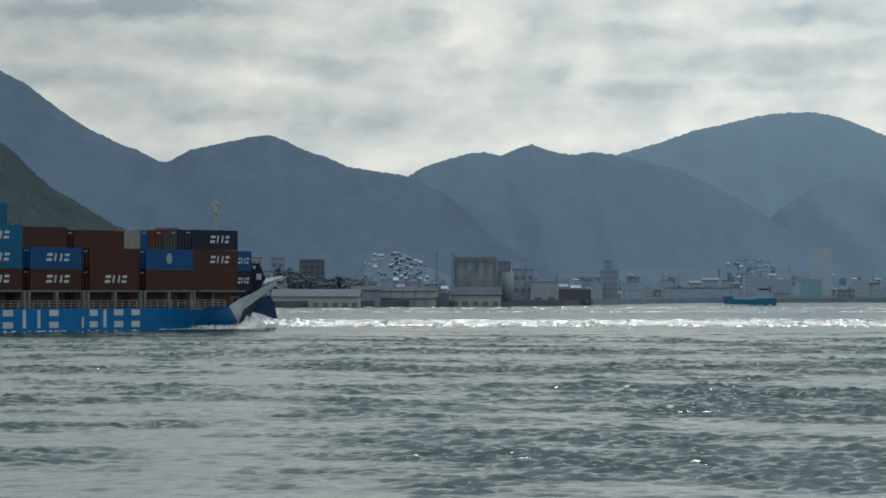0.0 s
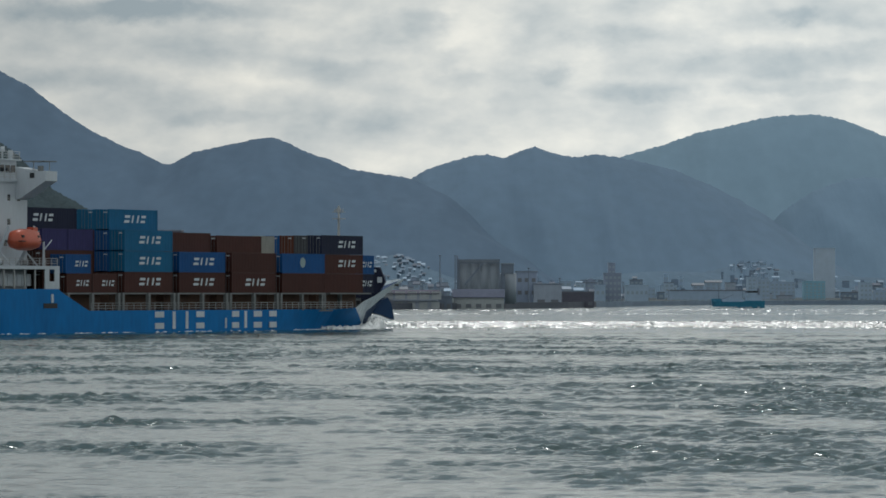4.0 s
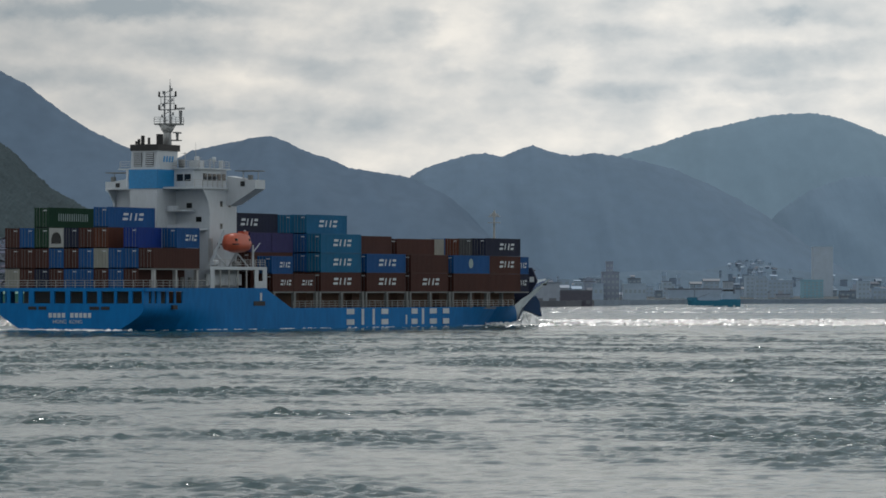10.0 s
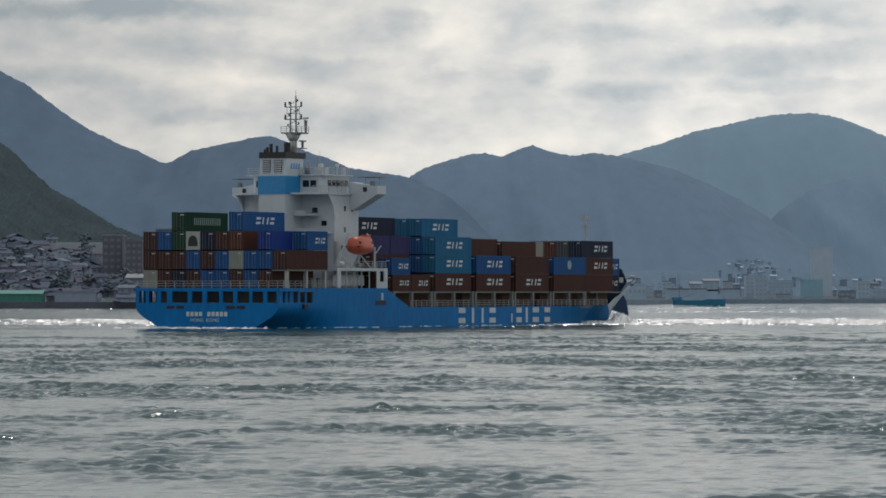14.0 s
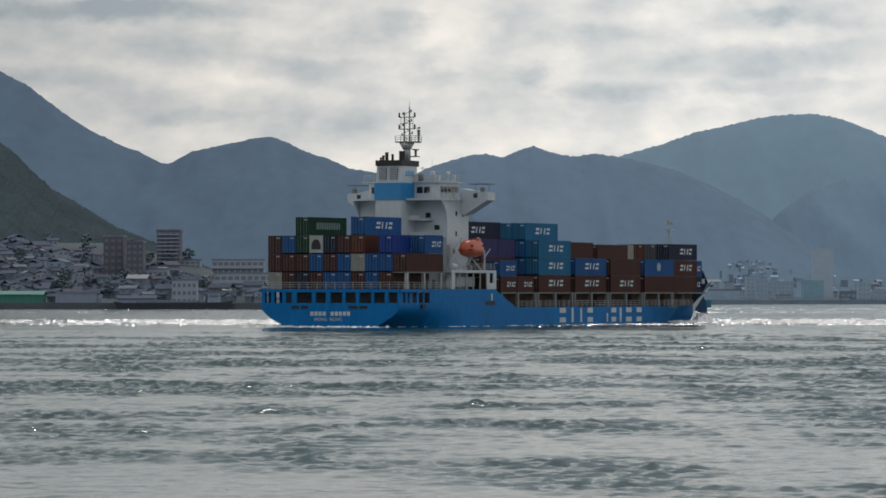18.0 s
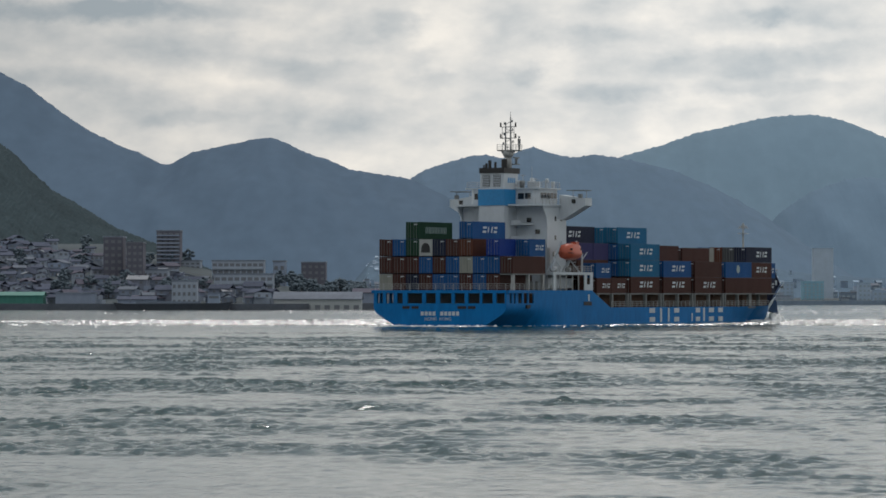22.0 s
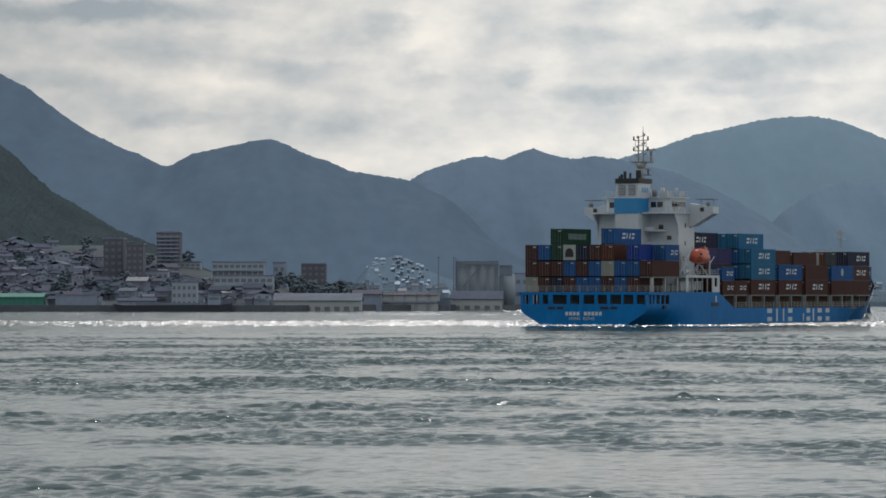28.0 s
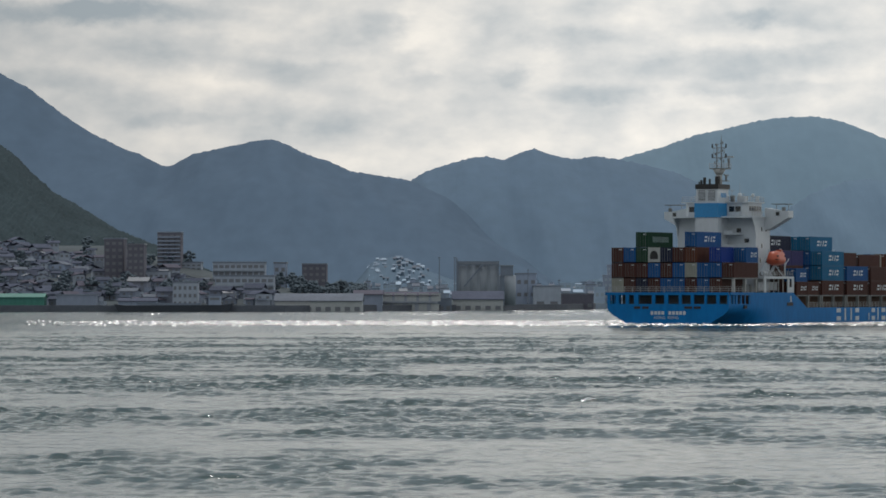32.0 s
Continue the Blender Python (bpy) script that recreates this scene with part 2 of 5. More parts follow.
def build_glitter():
    """Steep little ragged wedges facing the near shore, added to shape the sun's glitter."""
    rg = random.Random(31)
    verts, faces = [], []
    for k in range(GLITTER_COUNT):
        d = rg.choice((rg.gauss(712, 34), rg.gauss(712, 34), rg.choice((640, 668, 700, 728, 764)) + rg.gauss(0, 5)))
        if rg.random() < 0.1:
            d = rg.choice((rg.gauss(1400, 14), rg.gauss(1290, 7), rg.gauss(1090, 9)))
        x = rg.uniform(-1, 1) * (0.108 * d + 40)
        if math.sin(x / 3.1 + d / 9) + math.sin(x / 7.3 - d / 5.1) + math.sin(x / 17 + d / 23) < rg.uniform(-2.2, 0.9) or rg.random() > float(np.interp(x, (-95, -35), (0.1, 0.85))):
            continue
        w, h = rg.uniform(0.05, 0.24), rg.uniform(0.06, 0.14)
        # Tilt and turn are set so that most faces mirror the sun.
        tilt, turn = radians(max(12, rg.gauss(31, 2.8))), radians(rg.gauss(6 - 60 * x / d, 7.5))
        run = (h + 0.05) / math.tan(tilt)
        c, s_ = math.cos(turn), math.sin(turn)
        base = len(verts)
        for px, py, pz in ((-w, 0, -0.05), (w, 0, -0.05), (w * rg.uniform(0.3, 0.8), run, h), (-w * rg.uniform(0.3, 0.8), run, h * rg.uniform(0.9, 1.05)), (w, run * 2.6, -0.05), (-w, run * 2.6, -0.05)):
            verts.append((x + px * c - py * s_, d + px * s_ + py * c, pz))
        faces += [(base, base + 1, base + 2, base + 3), (base + 3, base + 2, base + 4, base + 5), (base + 1, base + 4, base + 2), (base, base + 3, base + 5)]
    me = bpy.data.meshes.new("glitter_wavelets")
    me.from_pydata(verts, [], faces)
    me.materials.append(RIPPLE)
    return tagged(new("glitter_wavelets", me), "steep wavelets added to carry the sun glitter", "waves", kind="stuff")


GLITTER_COUNT = 90000
glitter = build_glitter()

# ---- clouds: a far bank that drifts slowly ----
# bearing, height, reach across and up (in units of the lens), and how dark (-) or bright (+)
BANKS = ((60, 50, 150, 45, -0.09), (235, 15, 240, 24, -0.3), (150, 140, 130, 24, -0.14), (430, 85, 200, 28, -0.14), (560, 122, 110, 20, -0.1), (730, 34, 90, 26, -0.13),
         (820, 140, 80, 18, -0.1), (985, 130, 38, 24, -0.17), (1085, 60, 75, 22, -0.13), (1130, 160, 110, 18, -0.14), (1340, 110, 190, 30, -0.2),
         (1430, 152, 140, 14, -0.12), (640, 205, 95, 24, -0.12), (390, 203, 120, 15, -0.12), (1412, 25, 48, 16, -0.15), (560, 188, 50, 30, -0.08))
BRIGHT = ((860, 50, 90, 80, 0.18), (1200, 28, 110, 30, 0.12), (430, 150, 130, 32, 0.13), (1470, 60, 150, 20, 0.12), (650, 92, 110, 18, 0.1),
          (60, 82, 75, 34, 0.12), (720, 275, 260, 45, 0.1), (1260, 176, 160, 18, 0.1), (1020, 100, 60, 22, 0.1), (250, 240, 200, 30, 0.08))


def cloud_material():
    """Ragged banks of stratocumulus: soft lobes with torn edges, over finer billows."""
    m = bpy.data.materials.new("broken_cloud")
    m.use_nodes = True
    n, l = m.node_tree.nodes, m.node_tree.links
    n.clear()
    out, em, co = n.new("ShaderNodeOutputMaterial"), n.new("ShaderNodeEmission"), n.new("ShaderNodeTexCoord")

    def noise_at(scale, detail, rough):
        mp, no = n.new("ShaderNodeMapping"), n.new("ShaderNodeTexNoise")
        mp.inputs["Scale"].default_value = scale
        no.inputs["Scale"].default_value, no.inputs["Detail"].default_value, no.inputs["Roughness"].default_value = 1.0, detail, rough
        l.new(co.outputs["Object"], mp.inputs["Vector"])
        l.new(mp.outputs["Vector"], no.inputs["Vector"])
        return no
    tear = noise_at((0.017, 0.0, 0.028), 6, 0.6)
    shift, mul, warp = n.new("ShaderNodeVectorMath"), n.new("ShaderNodeVectorMath"), n.new("ShaderNodeVectorMath")
    shift.operation, shift.inputs[1].default_value = "SUBTRACT", (0.5, 0.5, 0.5)
    mul.operation, mul.inputs[1].default_value = "MULTIPLY", (75, 0, 36)
    warp.operation = "ADD"
    l.new(tear.outputs["Color"], shift.inputs[0])
    l.new(shift.outputs[0], mul.inputs[0])
    l.new(co.outputs["Object"], warp.inputs[0])
    l.new(mul.outputs[0], warp.inputs[1])
    unit = 4930 / FOCAL
    billow = noise_at((0.0075, 0.0, 0.014), 5, 0.5)
    total = billow.outputs["Fac"]
    for b, h, rx, rz, a in BANKS + BRIGHT:
        mp, ln, fall, add = n.new("ShaderNodeMapping"), n.new("ShaderNodeVectorMath"), n.new("ShaderNodeMapRange"), n.new("ShaderNodeMath")
        cx, cz, sx, sz = (b - 784) * unit, EYE + (516.7 - h) * unit, 1 / (1.35 * rx * unit), 1 / (1.35 * rz * unit)
        mp.inputs["Scale"].default_value, mp.inputs["Location"].default_value = (sx, 0, sz), (-cx * sx, 0, -cz * sz)
        ln.operation, add.operation, fall.interpolation_type = "LENGTH", "ADD", "SMOOTHSTEP"
        fall.inputs["From Min"].default_value, fall.inputs["From Max"].default_value = 0.25, 1.0
        fall.inputs["To Min"].default_value, fall.inputs["To Max"].default_value = a, 0.0
        l.new(warp.outputs[0], mp.inputs["Vector"])
        l.new(mp.outputs["Vector"], ln.inputs[0])
        l.new(ln.outputs["Value"], fall.inputs["Value"])
        l.new(total, add.inputs[0])
        l.new(fall.outputs["Result"], add.inputs[1])
        total = add.outputs[0]
    puff = noise_at((0.024, 0.0, 0.04), 5, 0.55)
    lift, more = n.new("ShaderNodeMath"), n.new("ShaderNodeMath")
    lift.operation, lift.inputs[1].default_value, lift.inputs[2].default_value, more.operation = "MULTIPLY_ADD", 0.27, -0.135, "ADD"
    l.new(puff.outputs["Fac"], lift.inputs[0])
    l.new(lift.outputs[0], more.inputs[0])
    l.new(total, more.inputs[1])
    total = more.outputs[0]
    ramp = n.new("ShaderNodeValToRGB")
    e = ramp.color_ramp.elements
    e[0].position, e[0].color = 0.16, (0.37, 0.425, 0.455, 1)
    e[1].position, e[1].color = 0.8, (0.9, 0.86, 0.78, 1)
    mid = ramp.color_ramp.elements.new(0.5)
    mid.color = (0.635, 0.643, 0.625, 1)
    l.new(total, ramp.inputs["Fac"])
    l.new(ramp.outputs["Color"], em.inputs["Color"])
    xyz, glow = n.new("ShaderNodeSeparateXYZ"), n.new("ShaderNodeMapRange")   # brighter towards the veiled sun
    glow.inputs["From Min"].default_value, glow.inputs["From Max"].default_value = -520, 300
    glow.inputs["To Min"].default_value, glow.inputs["To Max"].default_value = 0.8, 1.09
    l.new(co.outputs["Object"], xyz.inputs["Vector"])
    l.new(xyz.outputs["X"], glow.inputs["Value"])
    l.new(glow.outputs["Result"], em.inputs["Strength"])
    l.new(em.outputs[0], out.inputs["Surface"])
    return m


az_ = np.radians(np.linspace(-60, 60, 90))
hh = np.linspace(-60, 520, 8)
clouds = grid_mesh("cloud_backdrop", np.repeat(np.sin(az_)[None] * 4930, 8, 0), np.repeat(np.cos(az_)[None] * 4930, 8, 0), np.repeat(hh[:, None], 90, 1), cloud_material())
tagged(clouds, "broken pale cloud bank over the mountains", "cloud", kind="structure")


# ---- hills ----
def hill(name, dist, depth, crest, mat, label, seed, rough=1.0, relief=3.6, ny=60, canopy=0.0):
    """A wooded range. crest: (bearing, rise) pairs, both in units of the lens; dist: the crest's distance."""
    bx, by = np.array([c[0] for c in crest], float), np.array([c[1] for c in crest], float)
    nx = 800
    b = np.linspace(bx[0], bx[-1], nx)
    rise = np.interp(b, bx, by)
    k = np.ones(11) / 11
    rise = np.convolve(np.pad(rise, 5, mode="edge"), k, "valid")
    rng = np.random.default_rng(seed)
    X, Y, Z = np.zeros((ny, nx)), np.zeros((ny, nx)), np.zeros((ny, nx))
    unit = dist / FOCAL
    waves = [(rng.uniform(90, 320), rng.uniform(0.3, 1.1), rng.uniform(0, 6.28)) for _ in range(14)]
    for j in range(ny):
        f = j / (ny - 1)
        g = min(f / 0.8, 1.0)
        up = 1 - (1 - g) ** 1.45 - max(0, f - 0.8)
        spur = sum(np.sin(b / w * 6.28 + q * 5.5 * g * (1 if i % 2 else -1) + p) * w * 0.02 for i, (w, q, p) in enumerate(waves))
        X[j], Y[j] = (b - 784) * unit, dist - depth + depth * 1.25 * f
        Z[j] = (EYE + rise * unit) * up - unit * rough * (np.sqrt(spur ** 2 + 60) - 6) * relief * g * (1 - g)
    grain = rng.normal(0, 1, (ny, nx))
    trees = np.convolve(rng.normal(0, 1, nx + 4), (0.5, 0.9, 1.0, 0.9, 0.5), "valid") * 0.42
    trees = np.maximum(trees, -0.3) + np.convolve(rng.normal(0, 1, nx + 20), np.ones(21) / 5, "valid") * 0.5
    edge = np.exp(-((np.linspace(0, 1, ny) - 0.8) / 0.022) ** 2)[:, None]
    for _ in range(5):
        grain = (grain + np.roll(grain, 1, 0) + np.roll(grain, -1, 0)) / 3
        grain = (grain + np.roll(grain, 1, 1) + np.roll(grain, -1, 1)) / 3
    Z += (grain * 0.8 + trees * edge) * unit * rough
    crowns = rng.normal(0, 1, (ny, nx))
    for _ in range(2):
        crowns = (2 * crowns + np.roll(crowns, 1, 1) + np.roll(crowns, -1, 1)) / 3
    Z += crowns * canopy
    Z[0] = -3
    return tagged(grid_mesh(name, X, Y, Z, mat), label, "hill", kind="structure")


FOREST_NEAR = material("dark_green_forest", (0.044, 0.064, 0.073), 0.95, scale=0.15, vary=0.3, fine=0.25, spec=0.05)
# Bluer and paler with distance: haze is put into these forest colours.
FOREST_WEST = material("hazed_blue_green_forest", (0.094, 0.14, 0.199), 0.95, scale=0.03, vary=0.13, fine=0.08, spec=0.05, deep=0.2)
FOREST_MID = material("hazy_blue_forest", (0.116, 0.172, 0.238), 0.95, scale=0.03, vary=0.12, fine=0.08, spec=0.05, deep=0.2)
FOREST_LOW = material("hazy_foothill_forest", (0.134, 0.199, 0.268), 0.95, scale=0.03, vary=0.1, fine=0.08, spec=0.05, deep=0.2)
FOREST_FAR = material("hazed_pale_blue_forest", (0.161, 0.238, 0.305), 0.95, scale=0.02, vary=0.1, fine=0.06, spec=0.05, deep=0.2)


def above(*pts):
    """Heights over the eye's level."""
    return [(x, 516.7 - y) for x, y in pts]


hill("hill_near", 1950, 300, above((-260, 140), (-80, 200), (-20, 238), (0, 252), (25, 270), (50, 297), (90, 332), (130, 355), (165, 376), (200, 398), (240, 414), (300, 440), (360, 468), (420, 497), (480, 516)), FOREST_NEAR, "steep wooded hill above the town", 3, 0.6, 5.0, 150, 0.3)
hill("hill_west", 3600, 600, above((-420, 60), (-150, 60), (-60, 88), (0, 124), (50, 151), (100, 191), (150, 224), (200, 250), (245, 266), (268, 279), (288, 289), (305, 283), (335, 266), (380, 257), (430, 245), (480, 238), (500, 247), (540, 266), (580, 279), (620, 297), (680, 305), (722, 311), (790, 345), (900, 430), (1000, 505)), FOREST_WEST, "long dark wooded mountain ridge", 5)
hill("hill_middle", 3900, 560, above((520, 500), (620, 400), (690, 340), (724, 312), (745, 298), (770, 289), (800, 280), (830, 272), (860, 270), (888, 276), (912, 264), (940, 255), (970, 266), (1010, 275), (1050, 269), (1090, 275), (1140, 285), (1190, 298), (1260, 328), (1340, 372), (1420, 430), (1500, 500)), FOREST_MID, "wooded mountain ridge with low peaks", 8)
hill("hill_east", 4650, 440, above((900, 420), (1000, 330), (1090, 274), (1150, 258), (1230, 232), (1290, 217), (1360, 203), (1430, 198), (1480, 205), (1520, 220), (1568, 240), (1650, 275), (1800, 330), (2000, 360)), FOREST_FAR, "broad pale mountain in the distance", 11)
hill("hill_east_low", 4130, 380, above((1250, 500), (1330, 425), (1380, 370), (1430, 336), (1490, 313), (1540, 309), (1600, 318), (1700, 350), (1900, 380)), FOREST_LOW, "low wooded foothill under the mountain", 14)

# ---- the container ship ----
# her own space: x forward from the break of the poop, y to port, z up from the waterline
SHIP_X, SHIP_Y, SHIP_A = (-79.87, 4.3275, -0.0033), (529.47, 7.8613, 0.02465), (61.04, 0.0738, 0.001)


def ship_pose(t):
    x, y, a = (c[0] + c[1] * t + c[2] * t * t for c in (SHIP_X, SHIP_Y, SHIP_A))
    return pose(x, y, 0, 0, 0, a)


ship = tagged(new("container_ship"), "blue-hulled container ship with a white superstructure, under way", "ship")


def half_breadth(u, z):
    """Half the hull's breadth at u metres forward and z metres up."""
    if u < -12:
        k = smooth01((-12 - u) / 20.3)
        low = smooth01((3.0 - z) / 4.5)
        return 12.6 - 0.4 * k - 5.5 * k * low
    top = np.interp(u, (60, 72, 80, 88, 95, 101, 106, 110, 113, 115.5), (12.6, 12.55, 12.2, 11.2, 9.6, 7.6, 5.4, 3.2, 1.4, 0.0))
    low = np.interp(u, (52, 62, 72, 82, 90, 97, 102, 105), (12.6, 12.0, 10.0, 7.0, 4.4, 2.2, 0.7, 0.0))
    mid = np.interp(u, (58, 70, 80, 90, 98, 104, 108, 111), (12.6, 12.0, 10.4, 7.6, 4.6, 2.4, 1.0, 0.0))
    if u < 52:
        return 12.6
    k = clamp01(z / 3.2)
    v = low + (mid - low) * k if z < 3.2 else mid + (top - mid) * smooth01((z - 3.2) / 3.2)
    return float(v)


def deck_height(u):
    return float(np.interp(u, (-40, 0.3, 0.6, 7.4, 76, 82, 90, 100, 108, 115.5), (5.9, 5.9, 5.6, 3.0, 3.0, 3.3, 4.2, 5.6, 6.7, 7.7)))


def hull_side(sign, us, lo, hi, n=8):
    bm = B()
    grid = []
    for u in us:
        z1, z0 = hi(u), lo(u)
        col = []
        for i in range(n + 1):
            z = z0 + (z1 - z0) * i / n
            col.append(bm.verts.new((u, -sign * half_breadth(u, z), z)))
        grid.append(col)
    for a, b in zip(grid, grid[1:]):
        for i in range(n):
            f = (a[i], b[i], b[i + 1], a[i + 1])
            bm.faces.new(f if sign > 0 else f[::-1])
    return bm


STATIONS = [-32.3, -30, -27, -24, -21.9, -20, -18, -15, -12, -6, 0, 0.35, 0.6, 2, 4, 6, 7.4, 10, 20, 30, 40, 50, 54, 58, 62, 66, 70, 73, 76, 79, 82, 85, 88, 91, 94, 97, 100, 102, 104, 105, 106, 107, 108, 109, 110, 111, 112, 113, 114, 115.5]


def keel(u):
    return float(np.interp(u, (104, 105, 108, 111, 115.5), (-1.6, 0.4, 1.0, 3.2, 7.0)))


def knuckle(u):
    return float(np.interp(u, (80, 86, 92, 98, 104, 110, 115.5), (0.8, 1.6, 2.8, 3.8, 4.9, 6.0, 7.3)))


for sign in (1, -1):
    part("hull_side", hull_side(sign, [u for u in STATIONS if -21.9 <= u <= 76], keel, deck_height), HULL, ship, "blue painted hull plating", True)


# bow lines from the low edge up: aft end, turn of the bow, then the flare up to the stem head
def side_from(lines, sign):
    bm = B()
    rows = [[bm.verts.new((u, -sign * y, z)) for u, y, z in line] for line in lines]
    for a, b in zip(rows, rows[1:]):
        for k in range(len(a) - 1):
            f = (a[k], b[k], b[k + 1], a[k + 1])
            bm.faces.new(f if sign > 0 else f[::-1])
    return bm


TURN = [(96.0, 4.4, -0.9), (94.0, 5.2, 0.4), (91.0, 6.8, 1.05), (86.6, 9.0, 2.0), (82.6, 10.7, 3.2)]
AFT_END = [(76, half_breadth(76, -0.9), -0.9), (76, half_breadth(76, 0.3), 0.3), (76, half_breadth(76, 1.1), 1.1), (76, half_breadth(76, 2.0), 2.0), (76, half_breadth(76, 3.0), 3.0)]
FLARE = [[(94.0, 5.2, 0.4), (86.6, 9.0, 2.0), (82.6, 10.7, 3.2)], [(93.0, 6.6, 2.6), (89.5, 8.3, 3.5), (87.0, 9.6, 4.15)], [(96.8, 5.6, 3.4), (95.0, 6.8, 4.3), (93.6, 7.8, 5.0)], [(100.6, 4.4, 4.15), (100.3, 5.0, 5.0), (99.8, 5.6, 5.8)], [(110.5, 1.6, 6.15), (109.8, 2.0, 6.5), (109.0, 2.5, 6.85)], [(115.8, 0.3, 7.4), (115.8, 0.32, 7.5), (115.8, 0.35, 7.65)]]
for sign in (1, -1):
    rounds = [[((1 - f) * p[0] + f * q[0], (1 - f) * p[1] + f * q[1] + 2 * f * (1 - f), (1 - f) * p[2] + f * q[2]) for p, q in zip(AFT_END, TURN)] for f in (0.2, 0.4, 0.6, 0.8)]
    part("hull_side", side_from([AFT_END] + rounds + [TURN], sign), HULL, ship, "blue plating of the bow", True)
    part("bow_flare", side_from(FLARE, sign), BOW_PALE, ship, "bow flare painted pale for the reflected glitter", True)
    low = [f[0] for f in FLARE]
    stem = [(104.0, 0.05, -0.9), (105.0, 0.05, 0.8), (106.6, 0.05, 2.5), (108.0, 0.05, 4.2), (112.0, 0.05, 6.4), (114.8, 0.05, 7.2)]
    part("stem_plate", side_from([[p, q] for p, q in zip(stem, low)], sign), HULL_DARK, ship, "plating under the flare, darkened for its shade", True)
bm = B()
prism(bm, [(106.0, 2.3), (109.4, 4.4), (110.8, 4.7), (112.0, 3.7), (112.9, 1.2), (109.5, 1.9)], 1, -0.35, 0.35)
part("stem_chin", bm, HULL_DARK, ship, "dark blue stem piece above the bulb, its shade in the colour")
bm = B()   # transom
prev = None
for z in [-1.6, -0.8, 0, 0.6, 1.2, 1.8, 2.4, 3.0, 3.75]:
    h = half_breadth(-32.3, z)
    row = [bm.verts.new((-32.3, h * k, z)) for k in (1, 0.5, 0, -0.5, -1)]
    if prev:
        for i in range(4):
            bm.faces.new((prev[i], prev[i + 1], row[i + 1], row[i]))
    prev = row
part("transom", bm, HULL, ship, "blue flat stern plate")
for sign in (1, -1):
    part("quarter", hull_side(sign, [u for u in STATIONS if u <= -21.9], keel, lambda u: 3.75), HULL, ship, "blue stern quarter plating", True)
part("poop_deck", box(B(), -32.2, 0.2, -12.1, 12.1, 5.55, 5.72), GREY, ship, "grey mooring and boat deck")
part("main_deck", box(B(), 0.2, 73.9, -11.8, 11.8, 2.7, 2.88), GREY, ship, "grey main deck")
part("stern_bulkhead", box(B(), -26.0, -25.6, -11.8, 11.8, 3.1, 5.5), GREY, ship, "grey bulkhead behind the mooring openings")
bm = B()
prism(bm, [(73.9, 11.0), (82, 9.2), (87, 7.4), (93, 5.0), (101, 2.4), (101, -2.4), (93, -5.0), (87, -7.4), (82, -9.2), (73.9, -11.0)], 2, 2.9, 3.1)
part("forecastle_deck", bm, GREY, ship)
# the open mooring gallery: a rail strake above and stanchions between openings
part("gallery_top", box(B(), -32.34, -32.1, -12.2, 12.2, 5.4, 5.9), HULL, ship)
for sign in (1, -1):
    part("gallery_top", box(B(), -32.3, -21.9, -sign * 12.62 if sign > 0 else 12.36, -sign * 12.36 if sign > 0 else 12.62, 5.4, 5.9), HULL, ship)
for a, b in ((-12.2, -11.6), (-10.5, -9.9), (-8.5, -7.85), (-6.8, -5.9), (-3.2, -2.5), (-0.7, 0.1), (2.2, 2.8), (4.6, 5.25), (7.35, 7.8), (9.7, 10.35), (11.9, 12.2)):
    part("gallery_post", box(B(), -32.33, -32.1, -b, -a, 3.7, 5.45), HULL, ship)
for a, b in ((-32.3, -31.0), (-30.2, -29.5), (-28.9, -27.9), (-26.6, -25.9), (-24.6, -24.1), (-22.5, -21.9)):
    for sign in (1, -1):
        h = half_breadth((a + b) / 2, 4)
        part("gallery_post", box(B(), a, b, min(-sign * h, -sign * (h - 0.2)), max(-sign * h, -sign * (h - 0.2)), 3.7, 5.45), HULL, ship)
for s0, s1 in ((-6.8, -5.5), (-5.1, -3.85), (3.35, 4.9), (5.25, 6.6)):
    part("fairlead", box(B(), -32.4, -32.25, -s1, -s0, 2.85, 3.3), BLACK, ship, "dark mooring slot")
part("fairlead", box(B(), -25.4, -24.2, -12.66, -12.2, 2.9, 3.5), BLACK, ship, "dark mooring slot")
part("fairlead", box(B(), -3.4, -0.2, -12.66, -12.5, 3.35, 4.0), BLACK, ship, "dark pilot door")
part("draught_mark", box(B(), -1.6, -1.1, -12.66, -12.56, 4.1, 5.2), LETTER, ship)


# plain marks where the line's name stands on the side
def mark(u0, u1, z0, z1, strokes, lean=0.0):
    for a, b, c, d in strokes:
        bm = B()
        x0, x1, y0, y1 = u0 + (u1 - u0) * a, u0 + (u1 - u0) * b, z0 + (z1 - z0) * c, z0 + (z1 - z0) * d
        prism(bm, [(x0 + lean * (y0 - z0), y0), (x1 + lean * (y0 - z0), y0), (x1 + lean * (y1 - z0), y1), (x0 + lean * (y1 - z0), y1)], 1, -12.67, -12.6)
        part("side_mark", bm, LETTER, ship, "white plain mark")


FRAME = ((0, 0.26, 0, 1), (0.66, 0.92, 0, 1))
POLE = ((0.25, 0.75, 0, 1),)
PAIR = ((0.08, 0.92, 0.66, 1), (0.08, 0.92, 0, 0.34))
for u0, u1, st in ((23.6, 26.3, PAIR), (28.0, 29.4, POLE), (31.4, 32.7, POLE), (34.3, 36.8, PAIR), (42.2, 42.6, ((0, 1, 0, 0.6),)), (43.9, 46.1, PAIR), (47.1, 48.4, POLE), (49.8, 52.4, PAIR), (54.1, 56.5, PAIR)):
    mark(u0, u1, 0.42, 2.82, st)
